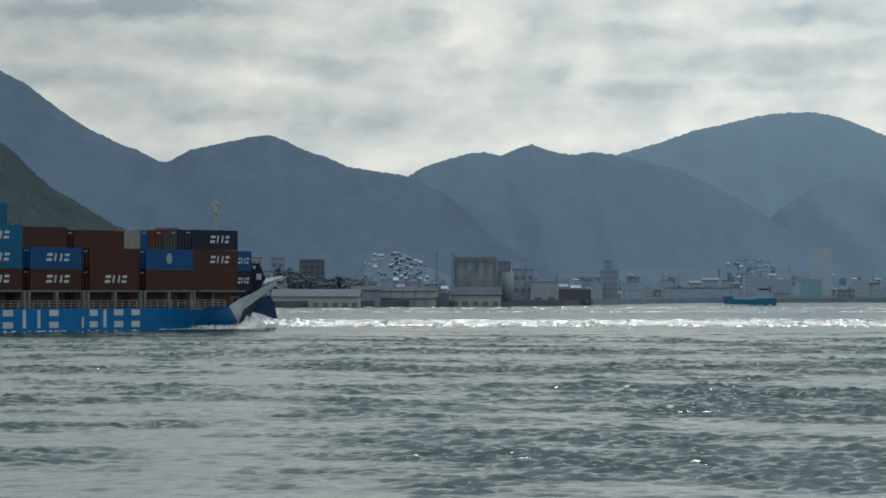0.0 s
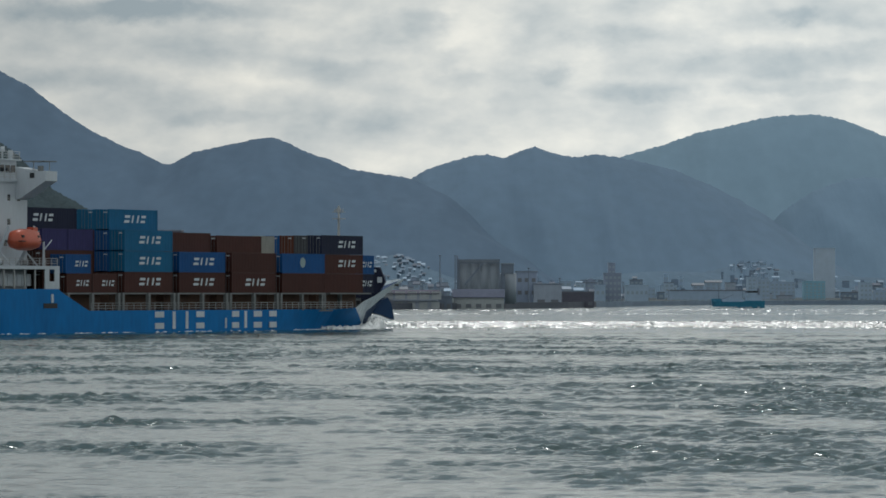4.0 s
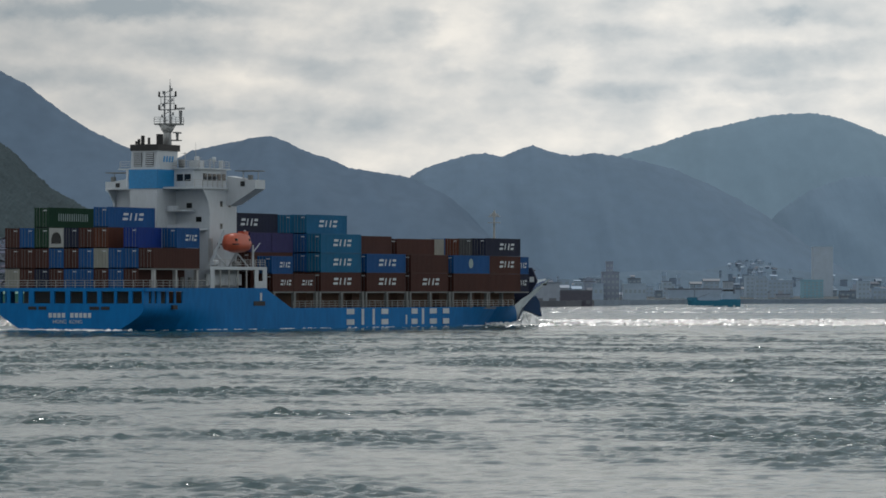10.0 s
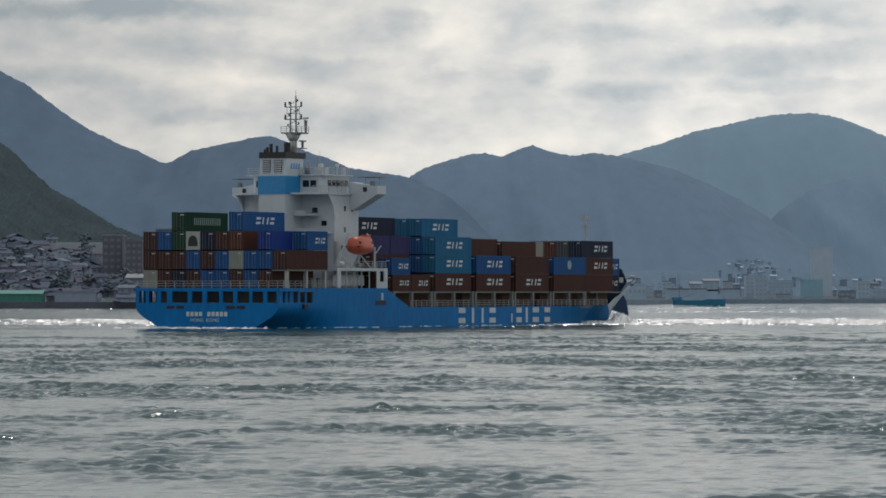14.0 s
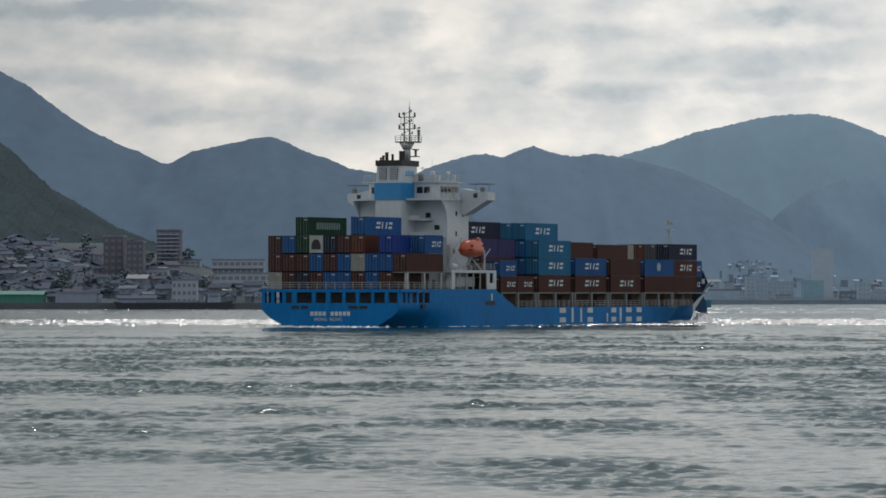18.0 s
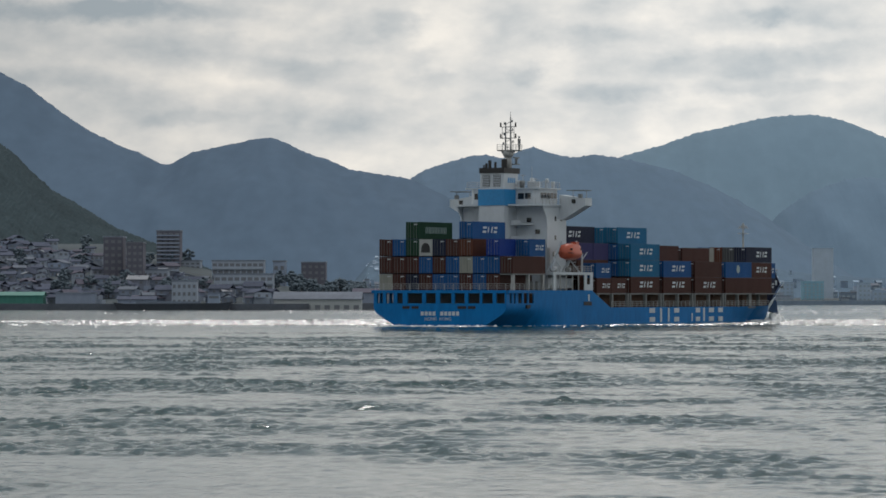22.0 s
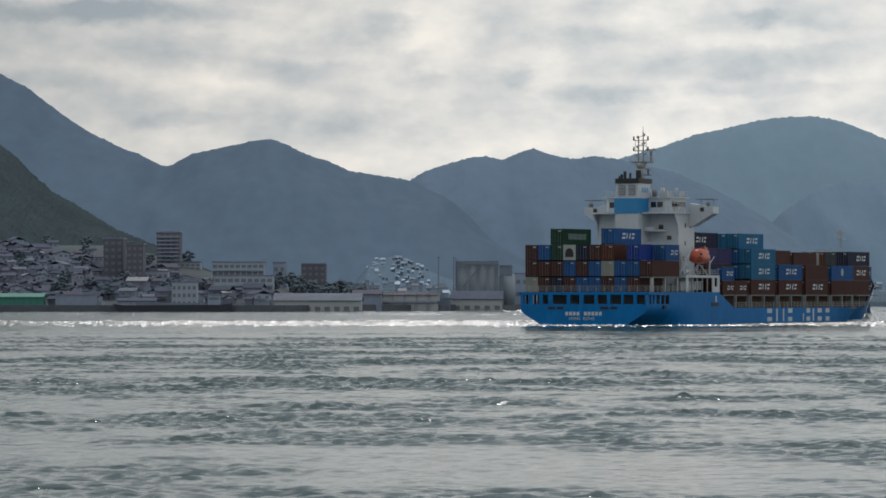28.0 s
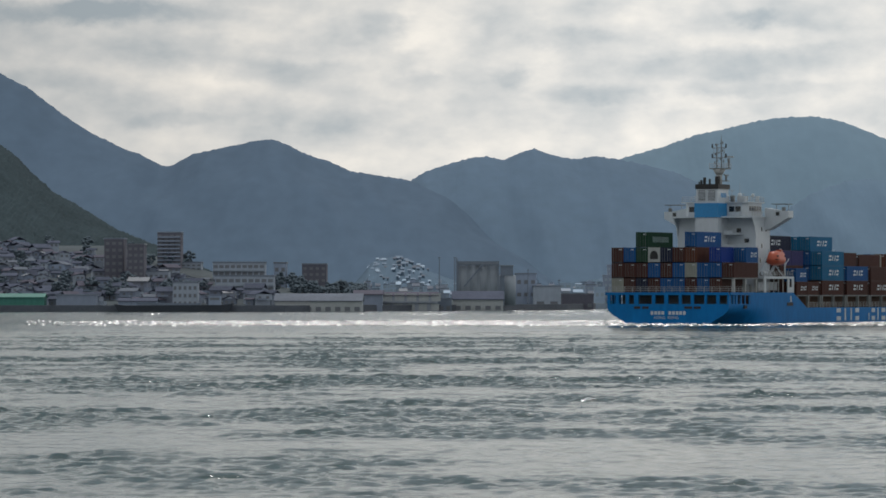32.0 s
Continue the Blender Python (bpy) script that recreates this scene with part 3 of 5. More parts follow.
for i in range(10):
    if i != 4:
        bm = box(B(), -32.4, -32.3, 3.4 - i * 0.72 - 0.5, 3.4 - i * 0.72, 1.75, 2.4)
        part("stern_mark", bm, LETTER, ship, "white plain mark")
for word, y in (("HONG", 1.6), ("KONG", -1.1)):
    text = bpy.data.curves.new("port_name", "FONT")
    text.body, text.size, text.extrude, text.align_x = word, 0.74, 0.02, "CENTER"
    tmp = new("port_name", text)
    me = bpy.data.meshes.new_from_object(tmp.evaluated_get(bpy.context.evaluated_depsgraph_get()))
    bpy.data.objects.remove(tmp)
    me.materials.append(LETTER)
    word_ob = new("port_name", me)
    word_ob.parent, word_ob.matrix_basis = ship, pose(-32.36, y, 0.95, 90, 0, -90)

# superstructure
part("accommodation", box(B(), -8.0, -0.5, -8.0, 8.0, 5.7, 20.1), WHITE, ship, "white accommodation tower")
bm = B()
prism(bm, [(-13.1, 2.3), (-8.0, 2.3), (-8.0, -2.3), (-13.1, -2.3)], 2, 5.7, 20.2)
part("engine_casing", bm, WHITE, ship, "white engine casing")
part("funnel_band", box(B(), -13.25, -8.3, -2.4, 2.4, 20.15, 22.9), BAND, ship, "blue funnel band")
bm = B()
prism(bm, [(-13.0, 22.9), (-12.75, 25.6), (-7.3, 25.6), (-7.6, 22.9)], 1, -2.2, 2.2)
funnel = part("funnel", bm, WHITE, ship, "white funnel with louvres")
part("funnel_cap", box(B(), -12.95, -6.9, -2.35, 2.35, 25.6, 26.5), BLACK, ship, "soot-black funnel cap")
for y, r, h in ((1.5, 0.22, 27.3), (0.85, 0.28, 27.8), (-0.2, 0.2, 27.5), (1.95, 0.16, 27.0)):
    part("exhaust_pipe", tube(B(), (-11.9, y, 26.4), (-11.9, y, h), r, r, 10), BLACK, ship, "black exhaust pipe")
part("exhaust_pipe", tube(B(), (-10.9, -1.4, 26.4), (-10.9, -1.4, 28.0), 0.5, 0.5, 12), BLACK, ship, "wide black exhaust trunk")
for y0 in (0.35, -1.65):
    louvre = part("louvre", box(B(), -13.02, -12.9, y0, y0 + 1.35, 23.3, 25.3), BLACK, ship, "dark funnel louvre")
    for k in range(7):
        part("slat", box(B(), -13.1, -13.0, y0, y0 + 1.35, 23.36 + k * 0.28, 23.5 + k * 0.28), WHITE, louvre)
for k in range(4):
    a = -11.3 + k * 0.75
    bm = B()
    prism(bm, [(a, 24.0), (a + 0.4, 24.0), (a + 0.6, 24.85), (a + 0.2, 24.85)], 1, -2.24, -2.19)
    part("funnel_mark", bm, BAND, ship, "plain blue mark")
# bridge deck and wheelhouse
bm = B()
prism(bm, [(-11.6, -6.2), (-10.2, -8.3), (0.1, -8.3), (0.1, 8.3), (-10.2, 8.3), (-11.6, 6.2)], 2, 20.1, 20.4)
part("bridge_deck", bm, WHITE, ship, "white bridge deck")
bm = B()
prism(bm, [(-8.6, -5.6), (-7.6, -6.4), (-0.7, -6.4), (-0.7, 6.4), (-7.6, 6.4), (-8.6, 5.6)], 2, 20.4, 23.0)
house_ob = part("wheelhouse", bm, WHITE, ship, "white wheelhouse")
part("wheelhouse_roof", box(B(), -9.0, -0.2, -6.9, 6.9, 23.0, 23.2), WHITE, ship)
for y in (-5.2, -3.9, 3.0, 4.3):
    part("window", box(B(), -8.66, -8.55, y, y + 1.05, 21.3, 22.3), GLASS, ship, "dark wheelhouse window")
for u in (-7.2, -5.9, -4.6, -3.3, -2.0):
    part("window", box(B(), u, u + 1.0, -6.46, -6.36, 21.4, 22.4), GLASS, ship, "dark wheelhouse window")
part("side_door", box(B(), -8.68, -8.56, -2.2, -1.4, 20.45, 22.3), GREY, ship)
for u, y, z in ((-8.06, -4.6, 17.4), (-8.06, -6.2, 15.4), (-8.06, -5.0, 12.4)):
    part("window", box(B(), u, u + 0.1, y - 0.45, y + 0.45, z, z + 0.75), GLASS, ship, "small dark window")
for u, z in ((-4.8, 17.6), (-4.8, 14.4), (-2.5, 17.6), (-2.5, 11.6), (-5.6, 11.6)):
    part("window", box(B(), u - 0.3, u + 0.3, -8.05, -7.95, z, z + 0.8), GLASS, ship, "small dark window")
for z, y0 in ((16.9, -5.6), (14.2, -7.6)):
    bm = B()
    prism(bm, [(-8.0, -2.2), (-10.6, -2.2), (-10.9, -3.2), (-10.6, y0 + 0.6), (-8.0, y0)], 2, z, z + 0.22)
    slab = part("balcony", bm, WHITE, ship, "white deck balcony")
    part("balcony_rail", box(B(), -10.85, -10.78, y0 + 1.2, -2.6, z + 0.22, z + 0.8), WHITE, slab)
bm = B()
prism(bm, [(-10.0, 20.1), (-8.0, 20.1), (-8.0, 16.2), (-8.5, 18.3)], 1, -8.1, -7.85)
part("deck_bracket", bm, WHITE, ship)
bm = B()
prism(bm, [(-10.0, 20.1), (-8.0, 20.1), (-8.0, 16.2), (-8.5, 18.3)], 1, 7.85, 8.1)
part("deck_bracket", bm, WHITE, ship)
for sign in (1, -1):
    bm = B()
    prism(bm, [(-sign * 8.0, 17.8), (-sign * 8.9, 18.0), (-sign * 12.6, 20.1), (-sign * 12.8, 20.2), (-sign * 12.8, 21.5), (-sign * 11.4, 21.5), (-sign * 8.0, 22.1)], 0, -3.2, -0.5)
    wing = part("bridge_wing", bm, WHITE, ship, "white bridge wing on a slanting bracket")
    ya, yb = sorted((-sign * 9.4, -sign * 12.7))
    part("wing_awning", box(B(), -3.4, -0.4, ya, yb, 22.75, 22.87), GREY, wing, "thin dark awning")
    for y in (-sign * 9.8, -sign * 12.3):
        part("awning_post", tube(B(), (-1.6, y, 21.4), (-1.6, y, 22.8), 0.06, 0.06, 6), RAIL, wing)
    part("wing_console", box(B(), -3.0, -2.5, min(-sign * 12.0, -sign * 11.4), max(-sign * 12.0, -sign * 11.4), 21.5, 22.2), GREY, wing)
    part("wing_lamp", box(B(), -3.28, -3.2, min(-sign * 11.0, -sign * 10.3), max(-sign * 11.0, -sign * 10.3), 20.6, 21.3), GLASS, wing)


def railing(points, top, gap, parent=None):
    """Posts and three rails along a line of places."""
    parent = parent or ship
    for a, b in zip(points, points[1:]):
        a, b = Vector(a), Vector(b)
        n = max(1, round((b - a).length / gap))
        for k in range(3):
            up = Vector((0, 0, top * (k + 1) / 3))
            part("rail", tube(B(), a + up, b + up, 0.035, 0.035, 5), RAIL, parent)
        post = None
        for k in range(n + 1):
            m = Matrix.Translation(a + (b - a) * k / n)
            if post is None:
                post = part("rail_post", tube(B(), (0, 0, 0), (0, 0, top), 0.05, 0.05, 5), RAIL, parent)
                post.matrix_basis = m
            else:
                again("rail_post", post, m, parent)


railing([(-8.8, -6.7, 23.2), (-0.4, -6.7, 23.2)], 1.0, 1.4)
railing([(-8.8, 6.7, 23.2), (-8.8, -6.7, 23.2)], 1.0, 1.9)
railing([(-11.5, -6.2, 20.4), (-10.2, -8.2, 20.4), (-3.4, -8.2, 20.4)], 1.0, 1.5)
railing([(-32.1, 12.0, 5.9), (-32.1, -12.0, 5.9), (-15.6, -12.4, 5.9)], 1.05, 1.6)
railing([(8.2, -12.45, 2.95), (79.0, -12.3, 3.0)], 1.05, 1.75)
railing([(-15.2, -12.4, 8.95), (0.2, -12.4, 8.95)], 1.0, 1.4)
for y, z1, r in ((-3.2, 27.0, 0.05), (2.4, 26.4, 0.04), (5.0, 25.0, 0.04)):
    part("whip_aerial", tube(B(), (-4.0, y, 23.2), (-4.0, y, z1), r, 0.02, 5), RAIL, ship)
part("sat_dome", tube(B(), (-3.0, -2.8, 23.2), (-3.0, -2.8, 25.0), 0.5, 0.35, 12), WHITE, ship, "", True)
part("vent_cowl", tube(B(), (-8.2, -3.4, 23.2), (-8.2, -3.4, 24.4), 0.4, 0.5, 10), GREY, ship, "", True)
part("search_lamp", tube(B(), (-1.2, -5.8, 23.2), (-1.2, -5.8, 24.4), 0.3, 0.35, 10), WHITE, ship)
part("sat_dome", tube(B(), (-2.2, -5.2, 24.2), (-2.2, -5.2, 24.9), 0.34, 0.26, 12), WHITE, ship, "", True)
part("dome_post", tube(B(), (-2.2, -5.2, 23.2), (-2.2, -5.2, 24.2), 0.08, 0.08, 6), WHITE, ship)
for y, zz in ((-4.4, 24.9), (-2.0, 25.6), (-6.3, 24.6), (3.6, 24.8), (5.6, 24.5)):
    part("aerial_post", tube(B(), (-5.0, y, 23.2), (-5.0, y, zz), 0.06, 0.05, 5), RAIL, ship)
    part("aerial_bar", tube(B(), (-5.0, y - 0.5, zz - 0.2), (-5.0, y + 0.5, zz - 0.2), 0.035, 0.035, 5), RAIL, ship)
part("magnetic_compass", tube(B(), (-3.6, -0.6, 23.2), (-3.6, -0.6, 24.6), 0.3, 0.22, 10), WHITE, ship, "", True)
part("vent_box", box(B(), -8.4, -7.2, -6.0, -4.9, 23.2, 24.0), WHITE, ship)
part("locker", box(B(), -6.8, -5.2, -5.4, -3.8, 23.2, 24.3), WHITE, ship)

# signal mast with its yards and radars
bm = B()
tube(bm, (-6.6, 0, 26.4), (-6.6, 0, 29.3), 0.62, 0.55, 12)
part("mast_trunk", bm, RAIL, ship, "grey signal mast trunk", True)
bm = B()
prism(bm, [(-7.8, -1.5), (-7.8, 1.5), (-5.4, 1.4), (-4.6, 0.7), (-4.6, -1.5), (-5.2, -1.9)], 2, 29.5, 29.7)
part("mast_platform", bm, GREY, ship)
tube_bm = tube(B(), (-6.6, 0, 28.4), (-6.6, 0, 29.5), 0.65, 1.25, 12)
part("platform_flare", tube_bm, RAIL, ship, "", True)
for y in (0.5, -0.5):
    part("mast_leg", tube(B(), (-6.6, y, 29.7), (-6.6, y * 0.9, 34.4 if y > 0 else 35.2), 0.15, 0.1, 6), MAST, ship)
for k in range(6):
    z = 30.3 + k * 0.75
    part("mast_rung", tube(B(), (-6.6, 0.5, z), (-6.6, -0.5, z + (0.45 if k % 2 else -0.35)), 0.05, 0.05, 5), MAST, ship)
for z in (31.7, 33.6):
    yard = part("yard", tube(B(), (-6.6, 1.4, z), (-6.6, -1.4, z), 0.08, 0.08, 6), MAST, ship, "signal yard with lamps")
    for y in (1.4, -1.4):
        part("yard_lamp", tube(B(), (-6.6, y, z), (-6.6, y, z + 0.75), 0.17, 0.13, 8), BLACK, yard)
part("yard", tube(B(), (-6.6, 1.2, 32.6), (-6.6, -1.2, 32.6), 0.05, 0.05, 6), MAST, ship)
for y in (1.1, -1.1):
    part("yard_stay", tube(B(), (-6.6, y, 31.7), (-6.6, y, 33.6), 0.04, 0.04, 5), MAST, ship)
part("mast_top", tube(B(), (-6.6, -0.45, 35.1), (-6.6, -0.45, 36.2), 0.06, 0.02, 5), MAST, ship)
for y, z in ((0.9, 30.6), (-0.95, 30.9), (0.75, 32.2), (-0.8, 32.9), (0.7, 34.0), (-0.75, 34.4)):
    part("mast_lamp", tube(B(), (-6.6, y, z), (-6.6, y, z + 0.42), 0.14, 0.12, 7), MAST, ship)
    part("lamp_arm", tube(B(), (-6.6, 0.4 * (1 if y > 0 else -1), z), (-6.6, y, z), 0.05, 0.05, 5), MAST, ship)
railing([(-7.8, 1.5, 29.7), (-7.8, -1.5, 29.7), (-5.2, -1.9, 29.7)], 0.9, 1.0)
part("radar_pedestal", tube(B(), (-5.4, -1.5, 29.7), (-5.4, -1.5, 31.6), 0.16, 0.28, 10), MAST, ship, "", True)
scanner = part("radar_scanner", box(B(), -1.0, 1.0, -0.14, 0.14, -0.12, 0.16), RAIL, ship, "long bar of a turning radar")
scanner.matrix_basis = pose(-5.4, -1.5, 31.85)
part("radar_bracket", box(B(), -6.4, -5.0, -1.5, -0.2, 27.2, 27.35), GREY, ship)
part("radar_pedestal", tube(B(), (-5.5, -1.0, 27.3), (-5.5, -1.0, 28.3), 0.16, 0.24, 10), GREY, ship, "", True)
part("radar_bar", box(B(), -6.5, -4.5, -1.12, -0.88, 28.3, 28.5), GREY, ship)

# boat deck, lifeboat and davits
part("boat_deck", box(B(), -15.4, 0.4, -12.6, -7.9, 8.5, 8.95), WHITE, ship, "white boat deck")
part("boat_deck", box(B(), -15.4, 0.4, 7.9, 12.6, 8.5, 8.95), WHITE, ship, "white boat deck")
for sign in (1, -1):
    y0, y1 = sorted((-sign * 12.6, -sign * 12.45))
    part("deck_wall", box(B(), -3.0, -2.0, y0, y1, 5.9, 8.5), WHITE, ship)
    part("deck_wall", box(B(), -0.7, 0.4, y0, y1, 5.9, 8.5), WHITE, ship)
    part("deck_wall", box(B(), -2.0, -0.7, y0, y1, 5.9, 6.9), WHITE, ship)
    part("deck_post", box(B(), -15.3, -14.2, y0, y1, 5.9, 8.5), WHITE, ship)
    for k in range(4):
        part("deck_post", box(B(), -12.6 + 2.4 * k, -12.4 + 2.4 * k, y0, y1, 5.9, 8.5), RAIL, ship)
    a, b = sorted((-sign * 10.6, -sign * 10.2))
    for k in range(9):
        part("locker_panel", box(B(), -13.2 + k * 1.1, -12.2 + k * 1.1, a, b, 6.3, 7.9), WHITE, ship, "white locker panel")
bm = B()   # covered lifeboat
secs = []
for k in range(13):
    f = k / 12
    taper = (1 - (2 * f - 1) ** 4) ** 0.5
    low, wid, high = 0.15 + 0.75 * (1 - taper), 1.4 * max(taper, 0.18), 1.15 + (1.4 if 0.08 < f < 0.95 else 0.7) * max(taper, 0.35)
    secs.append([bm.verts.new((-3.3 + 6.6 * f, wid * c, z)) for c, z in ((0, low), (0.75, low + 0.3), (1, 1.1), (0.92, 1.35), (0.7, high * 0.92), (0, high), (-0.7, high * 0.92), (-0.92, 1.35), (-1, 1.1), (-0.75, low + 0.3))])
for a, b in zip(secs, secs[1:]):
    for i in range(10):
        bm.faces.new((a[i], a[(i + 1) % 10], b[(i + 1) % 10], b[i]))
bm.faces.new(secs[0])
bm.faces.new(secs[-1][::-1])
bmesh.ops.recalc_face_normals(bm, faces=bm.faces)
boat_hull = part("lifeboat", bm, ORANGE, ship, "orange covered lifeboat on davits", True)
boat_hull.matrix_basis = pose(-6.1, -11.4, 10.8) @ Matrix.Diagonal((0.9, 1.05, 1.18, 1))
part("fender_line", box(B(), -2.9, 2.9, -1.3, 1.3, 1.1, 1.22), BLACK, boat_hull)
part("hatch", box(B(), 1.4, 2.6, -0.5, 0.5, 2.2, 2.75), ORANGE, boat_hull)
for k in (0, 3):
    part("porthole", box(B(), -2.4 + k * 1.3, -2.0 + k * 1.3, -1.2, -0.9, 1.55, 1.85), GLASS, boat_hull)
for u in (-10.3, -4.4):
    davit = part("davit", tube(B(), (u, -9.6, 8.9), (u + 0.3, -11.6, 14.2), 0.22, 0.16, 8), WHITE, ship, "white lifeboat davit")
    part("davit_leg", tube(B(), (u, -9.0, 8.9), (u, -10.9, 12.0), 0.14, 0.12, 6), WHITE, davit)
    part("davit_stay", tube(B(), (u + 0.1, -12.3, 8.9), (u - 1.5, -11.0, 11.3), 0.1, 0.1, 6), WHITE, davit)
    part("winch", tube(B(), (u - 0.5, -10.2, 9.4), (u + 0.5, -10.2, 9.4), 0.4, 0.4, 10), GREY, davit)
part("boat_crane", tube(B(), (-1.9, -11.6, 8.9), (-1.9, -11.6, 12.2), 0.18, 0.14, 8), WHITE, ship)
part("crane_jib", tube(B(), (-1.9, -11.6, 11.0), (-0.4, -11.9, 12.4), 0.08, 0.06, 6), WHITE, ship)
part("ladder", box(B(), -8.5, -8.1, -8.6, -8.1, 8.95, 13.0), RAIL, ship)
part("life_raft", tube(B(), (-13.2, -11.5, 9.5), (-11.9, -11.5, 9.5), 0.4, 0.4, 10), WHITE, ship, "white life raft drum")

# stanchions and beams under the outboard boxes
pillar = None
for k in range(5):
    base = 16.58 + 13.95 * k
    for u, w in ((base - 1.55, 0.55), (base - 0.5, 0.55), (base + 5.95, 0.4)):
        s = min(12.3, half_breadth(u, 3.2) - 0.25)
        if pillar is None:
            pillar = part("cargo_stanchion", box(B(), 0, 0.5, -0.25, 0.25, 2.85, 5.38), GREY, ship, "grey cargo stanchion")
            pillar.matrix_basis = pose(u - w / 2, -s, 0)
        else:
            again("cargo_stanchion", pillar, pose(u - w / 2, -s, 0), ship)
        again("cargo_stanchion", pillar, pose(u - w / 2, s, 0), ship)
for u in (2.4, 8.3):
    again("cargo_stanchion", pillar, pose(u, -12.3, 0), ship)
for k in range(-1, 5):
    u0 = 16.58 + 13.95 * k if k >= 0 else 2.5
    part("cargo_beam", box(B(), u0, u0 + 12.2, -12.3, -9.9, 5.2, 5.4), GREY, ship)
    part("hatch_coaming", box(B(), u0 + 0.2, u0 + 12.0, -9.7, 9.7, 2.85, 5.36), RUST, ship, "rusty hatch coaming")
part("hatch_coaming", box(B(), 73.4, 85.4, -8.0, 8.0, 2.85, 5.36), RUST, ship, "rusty hatch coaming")
part("cargo_beam", box(B(), 73.3, 85.5, -9.88, -2.4, 5.37, 5.4), GREY, ship)
part("hatch_coaming", box(B(), 87.2, 91.6, -5.4, 4.0, 3.0, 5.4), RUST, ship, "rusty hatch coaming")
for u in (-29.6, -24.0, -18.4):
    part("cargo_stanchion", box(B(), u, u + 0.45, -12.2, -11.7, 5.7, 8.58), RAIL, ship, "grey cargo stanchion")
part("cargo_beam", box(B(), -30.0, -17.8, -12.3, -9.9, 8.42, 8.6), GREY, ship)
for u in (-21.5, -20.0, -17.9):
    part("vent_post", tube(B(), (u, -10.8, 5.7), (u, -10.8, 7.4), 0.25, 0.3, 8), GREY, ship)

# bow: breakwater, foremast, bollards
bm = B()
prism(bm, [(3.2, 3.1), (4.6, 5.6), (5.6, 7.2), (4.6, 9.4), (-4.6, 9.4), (-5.6, 7.2), (-4.6, 5.6), (-3.2, 3.1)], 0, 100.6, 101.0)
breakwater = part("breakwater", bm, BOX_PAINT["navy"], ship, "dark navy breakwater plate")
for y, z, w in ((-3.9, 8.6, 0.4), (-4.7, 7.0, 0.8), (3.9, 8.6, 0.4)):
    part("breakwater_mark", box(B(), 100.5, 100.58, y - w / 2, y + w / 2, z, z + w * 1.1), LETTER, breakwater, "plain white mark")
part("foremast", tube(B(), (96.0, 0, 3.2), (96.0, 0, 18.9), 0.35, 0.14, 8), RAIL, ship, "slim foremast with a lamp platform")
part("mast_platform", box(B(), 95.4, 96.6, -0.9, 0.9, 16.8, 16.92), RAIL, ship)
part("foremast_yard", tube(B(), (96.0, -1.1, 17.9), (96.0, 1.1, 17.9), 0.07, 0.07, 6), RAIL, ship)
part("lamp_ring", tube(B(), (95.9, 0, 18.2), (96.1, 0, 18.2), 0.42, 0.42, 12), RAIL, ship)
for y in (-0.7, 0.7):
    part("mast_lamp", tube(B(), (96.0, y, 17.9), (96.0, y, 18.35), 0.1, 0.09, 8), RAIL, ship)
for u, y in ((97, -2.9), (97, 2.9), (100, -1.6), (100, 1.6)):
    part("bollard", tube(B(), (u, y, 3.2), (u, y, 4.2), 0.3, 0.36, 10), BLACK, ship)
part("windlass", box(B(), 97.5, 99.5, -2.0, 2.0, 3.1, 4.6), GREY, ship)
part("hawse_hole", box(B(), 110.4, 111.4, -2.0, -1.5, 6.45, 6.8), BLACK, ship)

# ---- containers ----
W_BOX, L40, L20, TIER = 2.438, 12.19, 6.06, 2.87
PITCH, ROW = 13.95, 2.47
BAY = {0: 2.6, 1: 16.58, 2: 30.53, 3: 44.48, 4: 58.43, 5: 74.1, 6: 88.0}
boxes = []
templates = {}
PALE_MARK = material("faded_marks", (0.25, 0.33, 0.33), 0.6, scale=1.5)
SAY = {"brown": "dark brown", "rust": "rust-red", "blue": "blue", "teal": "light blue", "navy": "navy", "bright": "bright blue", "purple": "violet", "green": "dark green", "white": "white refrigerated", "cream": "cream", "grey": "grey"}


def panel_mesh(length, height):
    """The corrugated shell of a container, without its door end."""
    bm = B()
    n = round(length / 0.42)
    pts = []
    for k in range(n):
        a, st = 0.12 + (length - 0.24) * k / n, (length - 0.24) / n
        pts += [(a, 0.0), (a + st * 0.35, 0.0), (a + st * 0.5, 0.045), (a + st * 0.85, 0.045)]
    pts.append((length - 0.12, 0.0))
    hw = W_BOX / 2 - 0.01
    for sign in (1, -1):
        lo = [bm.verts.new((x, sign * (hw - d), 0.12)) for x, d in pts]
        hi = [bm.verts.new((x, sign * (hw - d), height - 0.1)) for x, d in pts]
        for k in range(len(pts) - 1):
            f = (lo[k], lo[k + 1], hi[k + 1], hi[k])
            bm.faces.new(f if sign < 0 else f[::-1])
    box(bm, 0.06, length - 0.02, -hw + 0.05, hw - 0.05, 0.1, height - 0.06)
    return bm


